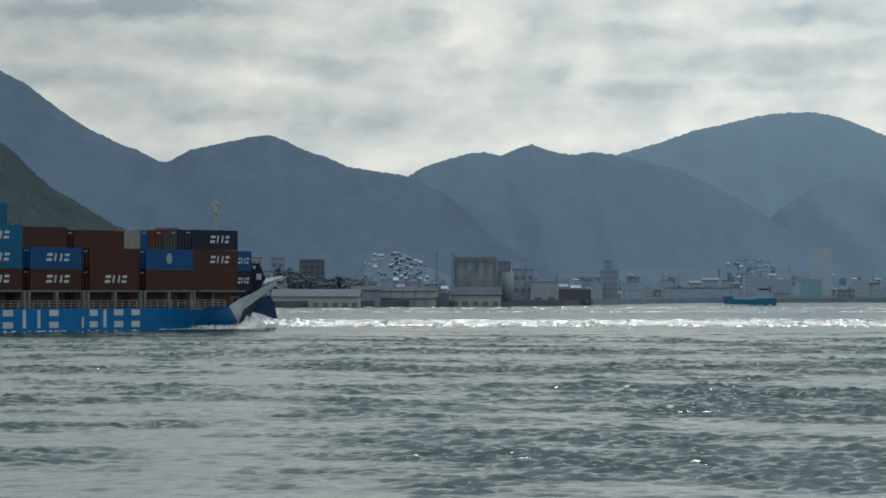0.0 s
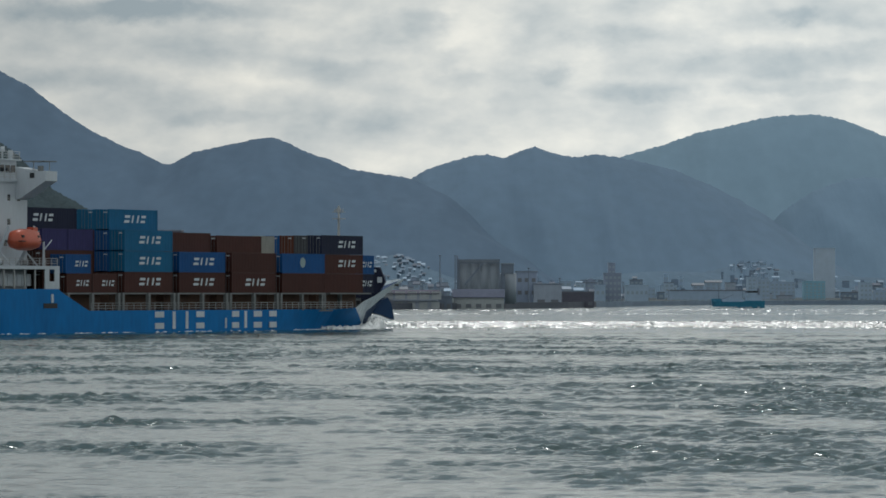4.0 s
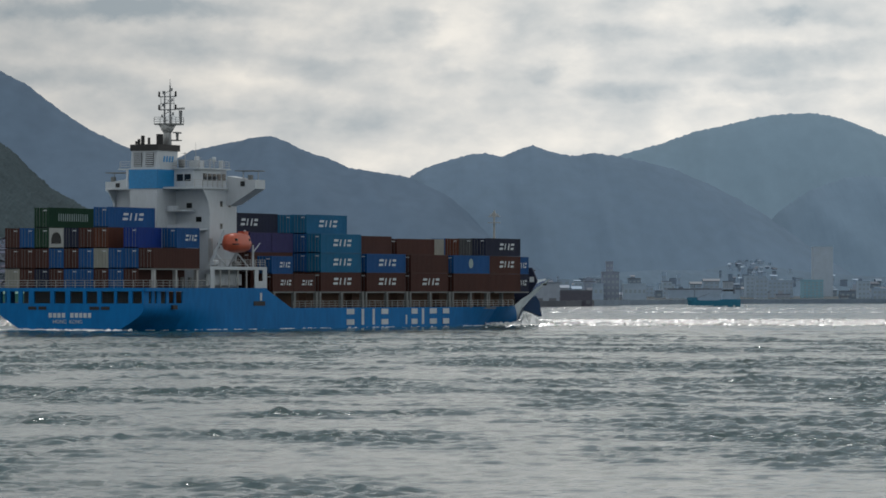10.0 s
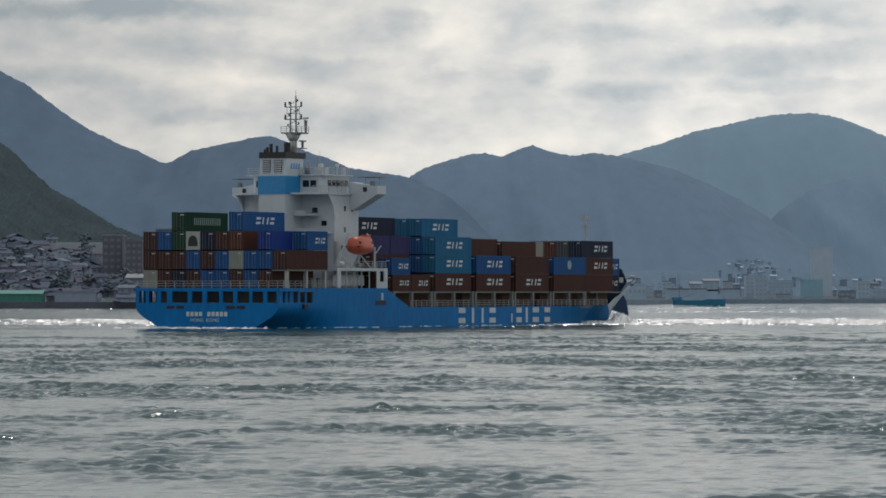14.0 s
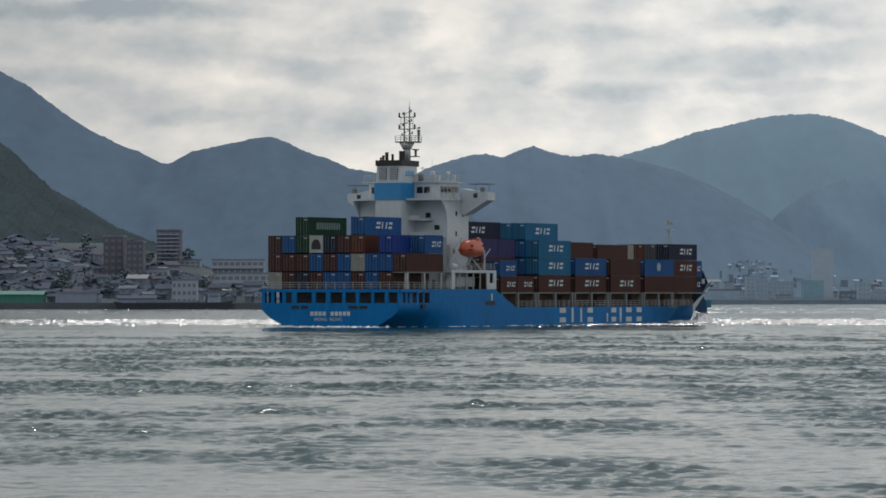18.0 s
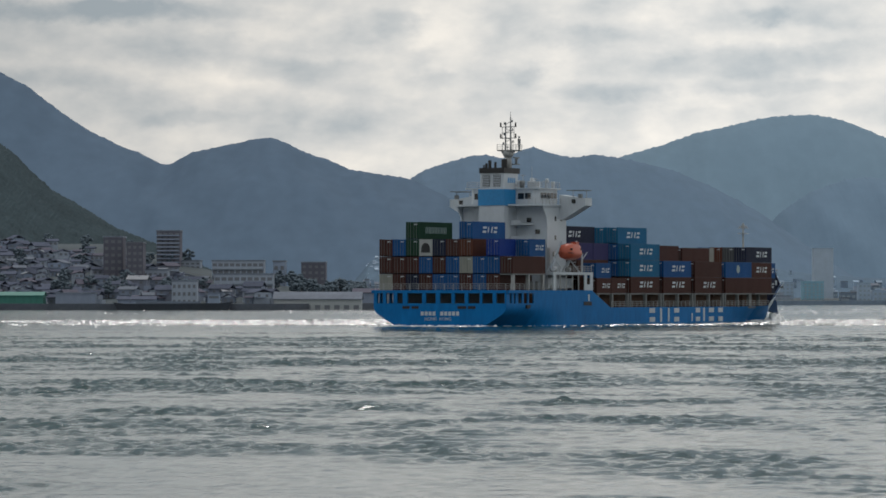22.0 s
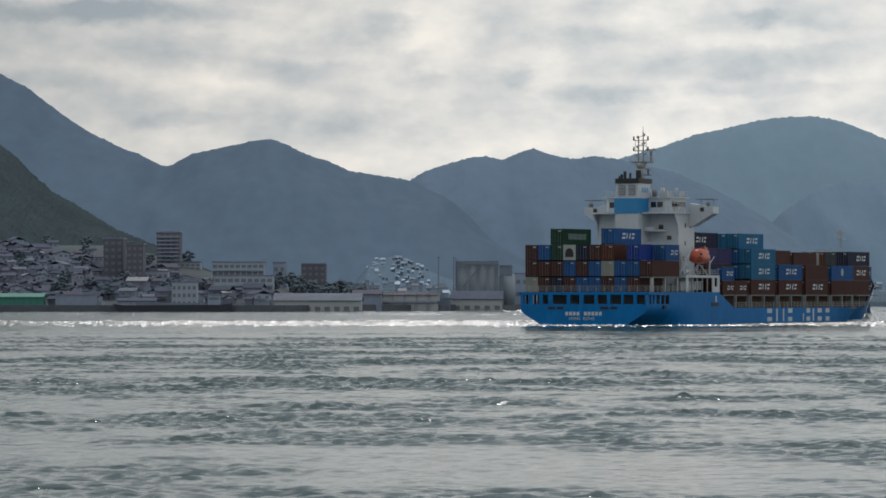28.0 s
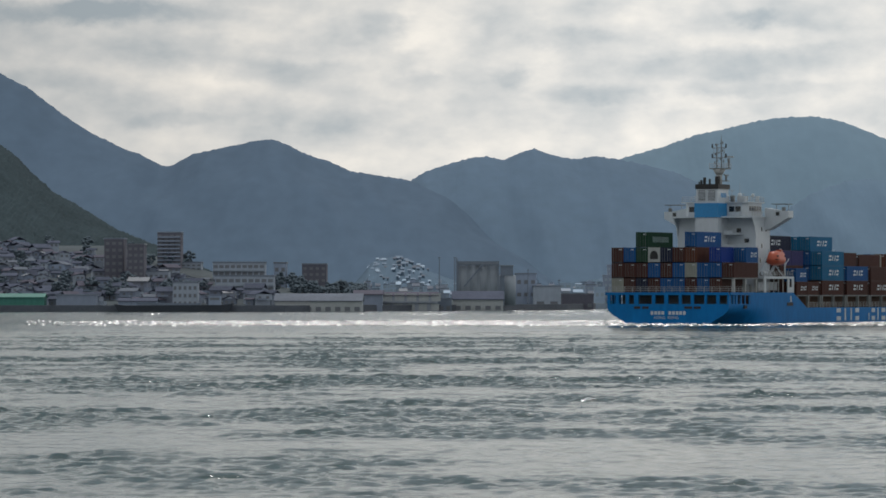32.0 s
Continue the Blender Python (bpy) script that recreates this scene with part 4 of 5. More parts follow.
def shipping_container(length, colour, height, logo):
    """One container in parts, standing at the origin: x along, y across, z up; its doors face aft."""
    root = tagged(new("shipping_container"), SAY[colour] + (" forty-foot" if length > 8 else " twenty-foot") + " steel container" + (" with a white emblem on its side" if logo else " stowed on deck"), "container", group="deck cargo")
    paint, hw = BOX_PAINT[colour], W_BOX / 2
    part("shell", panel_mesh(length, height), paint, root)
    post = None
    for x in (0.0, length - 0.15):
        for y in (-hw, hw - 0.15):
            if post is None:
                post = part("corner_post", box(B(), 0, 0.15, 0, 0.15, 0, height), paint, root)
                post.matrix_basis = pose(x, y, 0)
            else:
                again("corner_post", post, pose(x, y, 0), root)
    rail = part("side_rail", box(B(), 0.15, length - 0.15, 0, 0.1, 0, 0.12), paint, root)
    rail.matrix_basis = pose(0, -hw, height - 0.12)
    for y, z in ((hw - 0.1, height - 0.12), (-hw, 0), (hw - 0.1, 0)):
        again("side_rail", rail, pose(0, y, z), root)
    if colour == "white" and length > 8:
        unit = part("cooling_unit", box(B(), -0.02, 0.06, -hw + 0.15, hw - 0.15, 0.1, height - 0.1), paint, root, "white refrigeration end")
        part("fan_cowl", tube(B(), (-0.1, 0, height * 0.52), (0.05, 0, height * 0.52), 0.72, 0.72, 16), BLACK, unit, "black round fan")
        part("motor_grille", box(B(), -0.08, 0.02, -0.8, 0.8, height * 0.22, height * 0.5), BLACK, unit)
    else:
        for y0 in (-hw + 0.16, 0.01):
            door = part("door", box(B(), 0.0, 0.05, y0, y0 + hw - 0.17, 0.13, height - 0.13), paint, root)
            for k in (0.3, 0.75):
                y = y0 + (hw - 0.17) * k
                part("lock_rod", tube(B(), (-0.03, y, 0.1), (-0.03, y, height - 0.1), 0.025, 0.025, 5), GREY, door)
        part("number_plate", box(B(), -0.015, 0.0, -hw + 0.35, -hw + 0.95, height - 0.5, height - 0.36), LETTER, root, "plain white bar")
    y0 = -hw - 0.012
    if logo in ("big", "small", "aft", "fore"):
        x0, x1 = {"big": (0.29, 0.74), "small": (0.36, 0.86), "aft": (0.12, 0.52), "fore": (0.38, 0.8)}[logo]
        z0, z1 = height * 0.36, height * (0.66 if logo == "small" else 0.72)
        a, w = length * x0, length * (x1 - x0)
        for f0, f1, st in ((0.0, 0.28, PAIR), (0.33, 0.46, POLE), (0.56, 0.71, POLE), (0.76, 1.0, PAIR)):
            for p, q, c, e in st:
                bm = B()
                xa, xb = a + w * (f0 + (f1 - f0) * p), a + w * (f0 + (f1 - f0) * q)
                za, zb = z0 + (z1 - z0) * c, z0 + (z1 - z0) * e
                k = 0.3
                prism(bm, [(xa + k * (za - z0), za), (xb + k * (za - z0), za), (xb + k * (zb - z0), zb), (xa + k * (zb - z0), zb)], 1, y0, y0 + 0.02)
                part("emblem", bm, LETTER, root, "plain white mark")
    elif logo == "long":
        for k in range(7):
            xa = length * 0.2 + k * length * 0.092
            for p, q, c, e in FRAME:
                part("emblem", box(B(), xa + 0.85 * p, xa + 0.85 * q, y0, y0 + 0.02, 0.95 + 1.05 * c, 0.95 + 1.05 * e), PALE_MARK, root, "plain pale mark")
    elif logo == "round":
        part("emblem", tube(B(), (length * 0.48, y0, height * 0.55), (length * 0.48, y0 + 0.02, height * 0.55), 0.75, 0.75, 20), PALE_MARK, root, "plain round mark")
    return root


def stow(u, row, z, length, colour, height=TIER - 0.03, logo=None):
    """Puts a container with its aft end at u, in a row counted from port (1 to 10), on the height z."""
    key = (length, colour, height, logo)
    s = -12.35 + (row - 0.5) * ROW
    m = pose(u, -s, z)
    if key in templates:
        ob = copy_thing(templates[key], m)
    else:
        ob = templates[key] = shipping_container(length, colour, height, logo)
        ob.matrix_basis = m
    boxes.append((ob, m))
    return ob


AFT, FORE = 5.75, 5.41
# aft stack, tier by tier
for row, c in enumerate(("cream", "brown", "navy", "brown", "blue", "blue", "brown", "blue", "brown"), 1):
    stow(-30.0, row, AFT, L40, c)
for row, c in enumerate(("brown", "brown", "brown", "blue", "brown", "blue", "cream", "blue", "blue", "brown"), 1):
    stow(-30.0, row, AFT + TIER, L40, c)
for row, c in enumerate(("brown", "blue", "green", "white", "navy", "brown", "rust"), 1):
    stow(-30.0, row, AFT + 2 * TIER, L40, c)
stow(-30.0, 9, AFT + 2 * TIER, L20, "bright")
stow(-23.9, 10, AFT + 2 * TIER, L20, "blue", logo="small")
stow(-30.0, 3, AFT + 3 * TIER, L40, "green", logo="long")
stow(-30.0, 7, AFT + 3 * TIER, L40, "blue", logo="big")
# bay before the tower
for u, c in ((2.5, "brown"), (8.7, "brown")):
    stow(u, 10, FORE, L20, c, 2.56, "small")
stow(2.2, 10, FORE + 2.59, L20, "blue", 2.56, "small")
for k in range(3):
    stow(0.1, 8, FORE + k * TIER, L40, "brown")
    if k < 2:
        stow(0.3, 9, FORE + k * TIER, L40, "brown")
stow(0.1, 8, FORE + 3 * TIER, L40, "navy", logo="aft")
stow(0.3, 9, FORE + 2 * TIER, L20, "purple")
stow(6.55, 9, FORE + 2 * TIER, L20, "purple")
# bay 1: four tiers, the top one a row inboard
for k, (c, lg) in enumerate((("brown", "big"), ("teal", "big"), ("teal", "big"))):
    stow(BAY[1], 10, FORE + k * TIER, L40, c, logo=lg)
for row, cs in ((9, ("brown", "blue", "blue", "teal")), (8, ("brown", "brown", "brown", "teal")), (7, ("brown", "brown", "navy", "teal"))):
    for k, c in enumerate(cs):
        stow(BAY[1], row, FORE + k * TIER, L40, c, logo="big" if k == 3 and row == 9 else None)
# bays 2 and 3
for k, (c, lg) in enumerate((("brown", "big"), ("blue", "big"))):
    stow(BAY[2], 10, FORE + k * TIER, L40, c, logo=lg)
for k, (c, lg) in enumerate((("brown", "big"), ("brown", None))):
    stow(BAY[3], 10, FORE + k * TIER, L40, c, logo=lg)
for bay, cs in ((2, ("brown", "brown", "brown")), (3, ("brown", "brown", "brown"))):
    for row in (9, 8):
        for k, c in enumerate(cs):
            stow(BAY[bay], row, FORE + k * TIER, L40, c, TIER - 0.03 if k < 2 else (2.72 if bay == 2 else 2.44))
# bay 4
for k, (c, lg) in enumerate((("brown", None), ("blue", "round"))):
    stow(BAY[4], 10, FORE + k * TIER, L40, c, logo=lg)
for row in (8, 9):
    for k in range(2):
        stow(BAY[4], row, FORE + k * TIER, L40, "brown")
stow(BAY[4], 8, FORE + 2 * TIER, L20, "cream", 2.56)
# bow bays
for row, c in ((9, "navy"), (8, "grey"), (7, "rust"), (6, "blue")):
    for k, cc in enumerate(("brown", "brown", c)):
        stow(BAY[5], row, FORE + k * TIER, L40, cc, TIER - 0.03, "fore" if row == 9 and k else None)
for k, c in enumerate(("navy", "blue")):
    stow(BAY[6], 8, FORE + k * TIER, L20, c, logo="small")


# ---- foam along the waterline ----
rf = random.Random(5)


def foam_strip(name, label, spots):
    """Small ragged lumps of white water at (x, y, reach, height)."""
    bm = B()
    for x, y, r, h in spots:
        n, c = 6, (x, y)
        low = [bm.verts.new((x + r * rf.uniform(0.7, 1.5) * math.cos(6.283 * i / n), y + 0.5 * r * rf.uniform(0.6, 1.2) * math.sin(6.283 * i / n), -0.12)) for i in range(n)]
        mid = [bm.verts.new((x + r * 0.6 * rf.uniform(0.5, 1.3) * math.cos(6.283 * i / n), y + 0.3 * r * rf.uniform(0.5, 1.2) * math.sin(6.283 * i / n), h * rf.uniform(0.35, 0.8))) for i in range(n)]
        top = bm.verts.new((x + rf.uniform(-0.3, 0.3) * r, y, h))
        for i in range(n):
            j = (i + 1) % n
            bm.faces.new((low[i], low[j], mid[j], mid[i]))
            bm.faces.new((mid[i], mid[j], top))
    return tagged(part(name, bm, FOAM, None, "", True), label, "foam", kind="stuff")


bow_spots, side_spots = [], []
for k in range(330):
    u = rf.uniform(74, 106)
    off = abs(rf.gauss(0, 0.9)) + max(0, (100 - u)) * rf.uniform(0, 0.1)
    s = (half_breadth(u, 0) if u < 78 else float(np.interp(u, (78, 86, 96, 104, 106), (9.6, 7.6, 4.6, 1.2, 0.4)))) + 0.2 + off
    bow_spots.append((u, -s, rf.uniform(0.25, 0.9), rf.uniform(0.15, 0.75) * (1.3 if u > 90 else 0.8)))
for k in range(260):   # the curl thrown off at the turn of the bow
    u = 99 - abs(rf.gauss(0, 6.5))
    s = float(np.interp(u, (78, 86, 96, 104, 106), (9.6, 7.6, 4.6, 1.2, 0.4))) + 1.0 + abs(rf.gauss(0, 1.0)) + max(0, 96 - u) * 0.16
    bow_spots.append((u, -s, rf.uniform(0.25, 0.9), rf.uniform(0.5, 1.9) * math.exp(-((u - 95) / 8) ** 2)))
for k in range(130):
    u = rf.uniform(102, 112)
    bow_spots.append((u, rf.uniform(-3, 2), rf.uniform(0.3, 1.0), rf.uniform(0.15, 0.6)))
for k in range(120):
    u = rf.uniform(-33, 76)
    s = half_breadth(u, 0) + 0.1 + abs(rf.gauss(0, 0.7))
    side_spots.append((u, -s, rf.uniform(0.2, 0.8), rf.uniform(-0.02, 0.12)))
for k in range(90):
    side_spots.append((-32.6 - abs(rf.gauss(0, 3.0)), rf.uniform(-11, 12), rf.uniform(0.3, 1.1), rf.uniform(0.05, 0.3)))
bow_wave = foam_strip("bow_wave", "white bow wave thrown up by the ship", bow_spots)
side_foam = foam_strip("wake_foam", "thin white foam along the waterline", side_spots)


# ---- the far shore ----
def spot(x, y, d):
    """The place at the distance d on the bearing x and at the height y, both in units of the lens."""
    return (x - 784) / FOCAL * d, d, EYE + (516.7 - y) / FOCAL * d


def shore_dist(x):
    return float(np.interp(x, (-300, 0, 500, 800, 1000, 1100, 1250, 1568, 1900), (1390, 1385, 1372, 1470, 1590, 1770, 1990, 2060, 2100)))


def ground_z(x, d):
    slope = float(np.interp(x, (-200, 250, 420, 620, 900), (0.085, 0.085, 0.06, 0.018, 0.003)))
    return min(2.0 + max(0.0, d - shore_dist(x) - 35) * slope, float(np.interp(x, (200, 420, 620, 800), (26, 11, 5, 3))))


# Most of these shore colours are lifted and blued, with distance haze mixed in.
CONCRETE = material("weathered_concrete", (0.186, 0.221, 0.275), 0.85, scale=0.3, vary=0.3, streak=0.4)
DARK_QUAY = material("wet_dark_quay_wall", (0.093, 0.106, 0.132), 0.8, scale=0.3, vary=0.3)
FAR_QUAY = material("hazed_pale_quay", (0.190, 0.253, 0.330), 0.85, scale=0.3, vary=0.3)
SOIL = material("scrub_and_yards", (0.05, 0.068, 0.078), 0.95, scale=0.05, vary=0.5, fine=0.2)
WALLS = [material(n, c, 0.85, scale=0.25, vary=0.2, streak=0.4, fine=0.6) for n, c in (
    ("grey_render", (0.242, 0.287, 0.373)), ("off_white_render", (0.335, 0.387, 0.464)), ("tan_render", (0.302, 0.338, 0.400)), ("brown_siding", (0.206, 0.229, 0.288)), ("pale_blue_grey", (0.266, 0.325, 0.429)), ("dark_timber", (0.169, 0.204, 0.267)))]
ROOFS = [material(n, c, r, scale=0.4, vary=0.3, fine=1.0, spec=k) for n, c, r, k in (
    ("grey_roof_tile", (0.104, 0.118, 0.162), 0.9, 0.04), ("dark_roof_tile", (0.084, 0.096, 0.132), 0.9, 0.04), ("brown_roof_tile", (0.119, 0.115, 0.146), 0.9, 0.04), ("metal_roof_sheet", (0.130, 0.147, 0.178), 0.35, 0.5), ("pale_roof_sheet", (0.163, 0.184, 0.222), 0.9, 0.05))]
BRICK = material("brown_brick_cladding", (0.11, 0.11, 0.142), 0.85, scale=0.2, vary=0.2)
DOOR = material("pale_door_sheet", (0.4, 0.425, 0.435), 0.8, scale=0.3, vary=0.2)
# The farthest blocks get the most haze in their colour.
TOWER = material("hazed_tower_panels", (0.400, 0.490, 0.589), 0.8, scale=0.1, vary=0.12)
PALE = material("hazed_tower_cladding", (0.348, 0.453, 0.570), 0.7, scale=0.1, vary=0.12)
HAZE_GREY = material("hazed_grey_cladding", (0.331, 0.433, 0.556), 0.8, scale=0.1, vary=0.2)
TEAL = material("teal_cladding", (0.223, 0.423, 0.531), 0.7, scale=0.15)
GREEN = material("green_shed_sheet", (0.04, 0.19, 0.155), 0.6, scale=0.3, vary=0.25, streak=0.3)
STEEL = material("dark_steel_frame", (0.158, 0.196, 0.254), 0.6, 0.0, scale=0.5)
SILO = material("silo_grey_steel", (0.25, 0.29, 0.335), 0.6, scale=0.15, vary=0.25, streak=0.3)
RED = material("faded_red_paint", (0.279, 0.059, 0.043), 0.6, scale=0.4)
# Leaf colour raised towards grey-blue for the haze before it.
LEAF = material("hazed_dark_leaves", (0.107, 0.139, 0.166), 0.9, scale=0.3, vary=0.5, fine=1.5, spec=0.1)
BARK = material("grey_bark", (0.084, 0.073, 0.065), 0.9, scale=1.0)
WINDOW_MESH = {}
# Panes are paled by haze in the colour, the far ones more.
HAZE_PANE = material("hazed_pale_window", (0.29, 0.36, 0.42), 0.4, scale=0.5)
PANE = material("hazed_dull_window", (0.15, 0.165, 0.19), 0.5, scale=0.5)

# land behind the quay
xs_ = np.linspace(-300, 1900, 140)
SX, SY, SZ = np.zeros((24, 140)), np.zeros((24, 140)), np.zeros((24, 140))
for i, x in enumerate(xs_):
    for j in range(24):
        d = shore_dist(x) + 6 + 1500 * (j / 23) ** 1.6
        SX[j, i], SY[j, i] = (x - 784) / FOCAL * d, d
        SZ[j, i] = min(ground_z(x, d), float(np.interp(x, (200, 420, 620, 800), (26, 11, 5, 3))))
tagged(grid_mesh("ground", SX, SY, SZ, SOIL), "low shore land rising to the hills", "ground", kind="structure")
qx = [-300, 0, 250, 500, 650, 800, 900, 1000, 1050, 1100, 1170, 1250, 1400, 1568, 1900]
for a, b in zip(qx, qx[1:]):
    bm = B()
    da, db = shore_dist(a), shore_dist(b)
    pa, pb = ((a - 784) / FOCAL * da, da), ((b - 784) / FOCAL * db, db)
    prism(bm, [pa, pb, (pb[0], pb[1] + 9), (pa[0], pa[1] + 9)], 2, -2, 2.15)
    # The far stretch of quay takes the haze-paled colour.
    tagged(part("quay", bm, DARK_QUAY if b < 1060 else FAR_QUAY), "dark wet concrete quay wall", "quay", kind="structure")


def window_mesh(w, h, far=False):
    key = (round(w, 1), round(h, 1), far)
    if key not in WINDOW_MESH:
        bm = box(B(), -key[0] / 2, key[0] / 2, -0.06, 0.1, 0, key[1])
        me = bpy.data.meshes.new("window")
        bm.to_mesh(me)
        bm.free()
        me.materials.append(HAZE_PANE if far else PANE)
        WINDOW_MESH[key] = me
    return WINDOW_MESH[key]


def add_windows(root, w, floors, cols, floor_h, z0=0.9, ww=None, wh=1.4, far=False):
    gap = w / cols
    for f in range(floors):
        for c in range(cols):
            o = new("window", window_mesh(ww or gap * 0.55, wh, far))
            o.parent, o.matrix_basis = root, pose(-w / 2 + gap * (c + 0.5), -0.03, z0 + f * floor_h)


def building(name, x0, x1, top, d, mat, label, floors=3, cols=5, depth=12, roof=None, base=None, category="building", gable=0.0, strip=False, parapet=0.5, group=""):
    """A block whose front stands at the distance d between two bearings, up to the height top."""
    xa, xb, zt = spot(x0, top, d)[0], spot(x1, top, d)[0], spot(x0, top, d)[2]
    zb = ground_z((x0 + x1) / 2, d) - 3.2 if base is None else base
    w, h = xb - xa, zt - zb
    root = tagged(new(name), label, category, group)
    root.matrix_basis = pose((xa + xb) / 2, d, zb)
    hb = h - gable
    part("wall", box(B(), -w / 2, w / 2, 0, depth, 0, hb), mat, root)
    if gable:
        bm = B()
        prism(bm, [(-0.5, hb), (depth / 2, h), (depth + 0.5, hb), (depth + 0.5, hb - 0.25), (depth / 2, h - 0.25), (-0.5, hb - 0.25)], 0, -w / 2 - 0.4, w / 2 + 0.4)
        part("roof", bm, roof or ROOFS[0], root)
        bm = B()
        prism(bm, [(0.02, hb - 0.2), (depth / 2, h - 0.25), (depth - 0.02, hb - 0.2)], 0, -w / 2 + 0.02, w / 2 - 0.02)
        part("gable", bm, mat, root)
    else:
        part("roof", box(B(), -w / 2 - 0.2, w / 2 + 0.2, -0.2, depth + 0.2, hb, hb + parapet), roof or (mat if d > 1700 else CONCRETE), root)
    if floors and cols:
        fh = (hb - 0.4) / floors
        if strip:
            for f in range(floors):
                part("balcony", box(B(), -w / 2 + 0.1, w / 2 - 0.1, -1.1, 0.0, f * fh, f * fh + fh * 0.36), WALLS[1] if mat != BRICK else WALLS[0], root)
                for c in range(cols):
                    o = new("window", window_mesh(w / cols * 0.75, fh * 0.42))
                    o.parent, o.matrix_basis = root, pose(-w / 2 + w / cols * (c + 0.5), -0.03, f * fh + fh * 0.42)
        else:
            add_windows(root, w, floors, cols, fh, z0=fh * 0.3, wh=min(1.5, fh * 0.45), far=d > 1700)
    return root


rnd = random.Random(12)


def house(x, d, w, h, wall, roof, label):
    """A small house with a pitched roof."""
    root = tagged(new("house"), label, "house", "houses on the slope")
    root.matrix_basis = pose((x - 784) / FOCAL * d, d, ground_z(x, d) - 0.5, 0, 0, rnd.gauss(0, 24))
    dep = w * rnd.uniform(0.7, 1.0)
    part("wall", box(B(), -w / 2, w / 2, 0, dep, 0, h), wall, root)
    bm = B()
    r = h + w * rnd.uniform(0.16, 0.26)
    if rnd.random() < 0.6:
        prism(bm, [(-0.6, h - 0.1), (dep / 2, r), (dep + 0.6, h - 0.1), (dep + 0.6, h - 0.3), (dep / 2, r - 0.25), (-0.6, h - 0.3)], 0, -w / 2 - 0.5, w / 2 + 0.5)
    else:
        prism(bm, [(-w / 2 - 0.6, h - 0.1), (0, r), (w / 2 + 0.6, h - 0.1), (w / 2 + 0.6, h - 0.3), (0, r - 0.25), (-w / 2 - 0.6, h - 0.3)], 1, -0.5, dep + 0.5)
    part("roof", bm, roof, root)
    fl = 2 if h > 3.4 else 1
    add_windows(root, w * 0.9, 1, 2 if w > 3.4 else 1, h, z0=0.8 if fl == 1 else h - 1.6, wh=0.9, ww=1.0)
    if fl == 2 and rnd.random() < 0.5:
        part("balcony", box(B(), -w * 0.42, w * rnd.uniform(0.0, 0.42), -0.8, 0.0, h - 2.0, h - 1.5), WALLS[rnd.choice((1, 0, 4))], root)
    if rnd.random() < 0.4:
        ann = rnd.uniform(0.3, 0.6) * w
        part("annexe", box(B(), w / 2 - ann * 0.3, w / 2 + ann * 0.7, -1.6, 1.5, 0, h * 0.55), rnd.choice(WALLS), root)
    return root


NAMES = ("grey rendered", "white rendered", "tan rendered", "brown sided", "pale blue-grey", "dark timber")
RNAMES = ("grey tiled", "dark tiled", "brown tiled", "bright metal", "pale sheet")
d = 1412.0
while d < 1690:
    lim = 470 if d < 1450 else 365 - max(0, d - 1500) * 1.9
    x = -60 + rnd.uniform(0, 40)
    while x < lim:
        w = rnd.choice((2.6, 3.2, 3.8, 4.4, 5.2, 6.4)) * rnd.uniform(0.85, 1.15)
        if rnd.random() < 0.88:
            wi, ri = rnd.choice((0, 0, 1, 2, 3, 4, 5, 1)), rnd.choice((0, 0, 0, 1, 1, 1, 1, 2, 2, 0, 1, 4, 2, 0, 1, 4, 3))
            house(x, d + rnd.uniform(-9, 9), w, rnd.choice((2.0, 2.4, 2.8, 3.6, 4.4, 5.2)), WALLS[wi], ROOFS[ri], NAMES[wi] + " house with a " + RNAMES[ri] + " roof")
        x += (w + rnd.uniform(0.2, 3.4)) * FOCAL / d
    d += rnd.uniform(9.5, 12.5)

# buildings that stand out
building("warehouse", -60, 73, 512, 1396, GREEN, "long green sheet-metal harbour shed", 0, 0, 10, GREEN, gable=1.2, category="shed")
building("harbour_office", 95, 165, 516, 1398, WALLS[0], "low grey harbour office on the quay", 1, 6, 9)
building("warehouse", 205, 272, 520, 1400, WALLS[4], "low pale harbour shed", 1, 4, 10, ROOFS[0], gable=1.0, category="shed")
building("house_block", 301, 345, 494, 1410, WALLS[1], "white house block with small windows", 4, 5, 10)
building("house_block", 250, 294, 474, 1500, WALLS[1], "white flat-roofed house block", 3, 5, 10)
building("house_block", 315, 352, 458, 1600, WALLS[1], "off-white house block on the slope", 4, 4, 10)
building("apartment_block", 180, 214, 416, 1500, BRICK, "brown brick apartment block", 8, 3, 16)
building("apartment_block", 221, 250, 426, 1490, BRICK, "brown apartment block with a white roof edge", 8, 3, 14, ROOFS[3])
building("apartment_tower", 274, 315, 405, 1590, BRICK, "tall brown apartment tower with balconies", 11, 4, 16, strip=True)
building("school", 372, 464, 458, 1540, WALLS[1], "long pale school building with balconies", 4, 9, 14, strip=True)
building("school_wing", 376, 480, 482, 1480, WALLS[1], "long pale school wing with balconies", 3, 9, 14, strip=True)
building("hall", 480, 502, 459, 1560, WALLS[4], "blue-grey hall with a bright roof", 3, 2, 12, ROOFS[3])
building("brick_building", 530, 573, 461, 1560, BRICK, "dark brown block among trees", 6, 4, 18)
building("warehouse", 482, 636, 512, 1386, DOOR, "long harbour warehouse with a pale pitched roof", 1, 9, 22, ROOFS[4], gable=2.4, category="warehouse")
building("warehouse", 622, 672, 506, 1425, WALLS[0], "grey gabled storehouse on the quay", 1, 1, 18, ROOFS[2], gable=1.4, category="warehouse")
store = building("warehouse", 660, 770, 509, 1445, WALLS[2], "two-storey concrete warehouse with pale loading doors", 0, 0, 20, ROOFS[2], gable=1.2, category="warehouse")
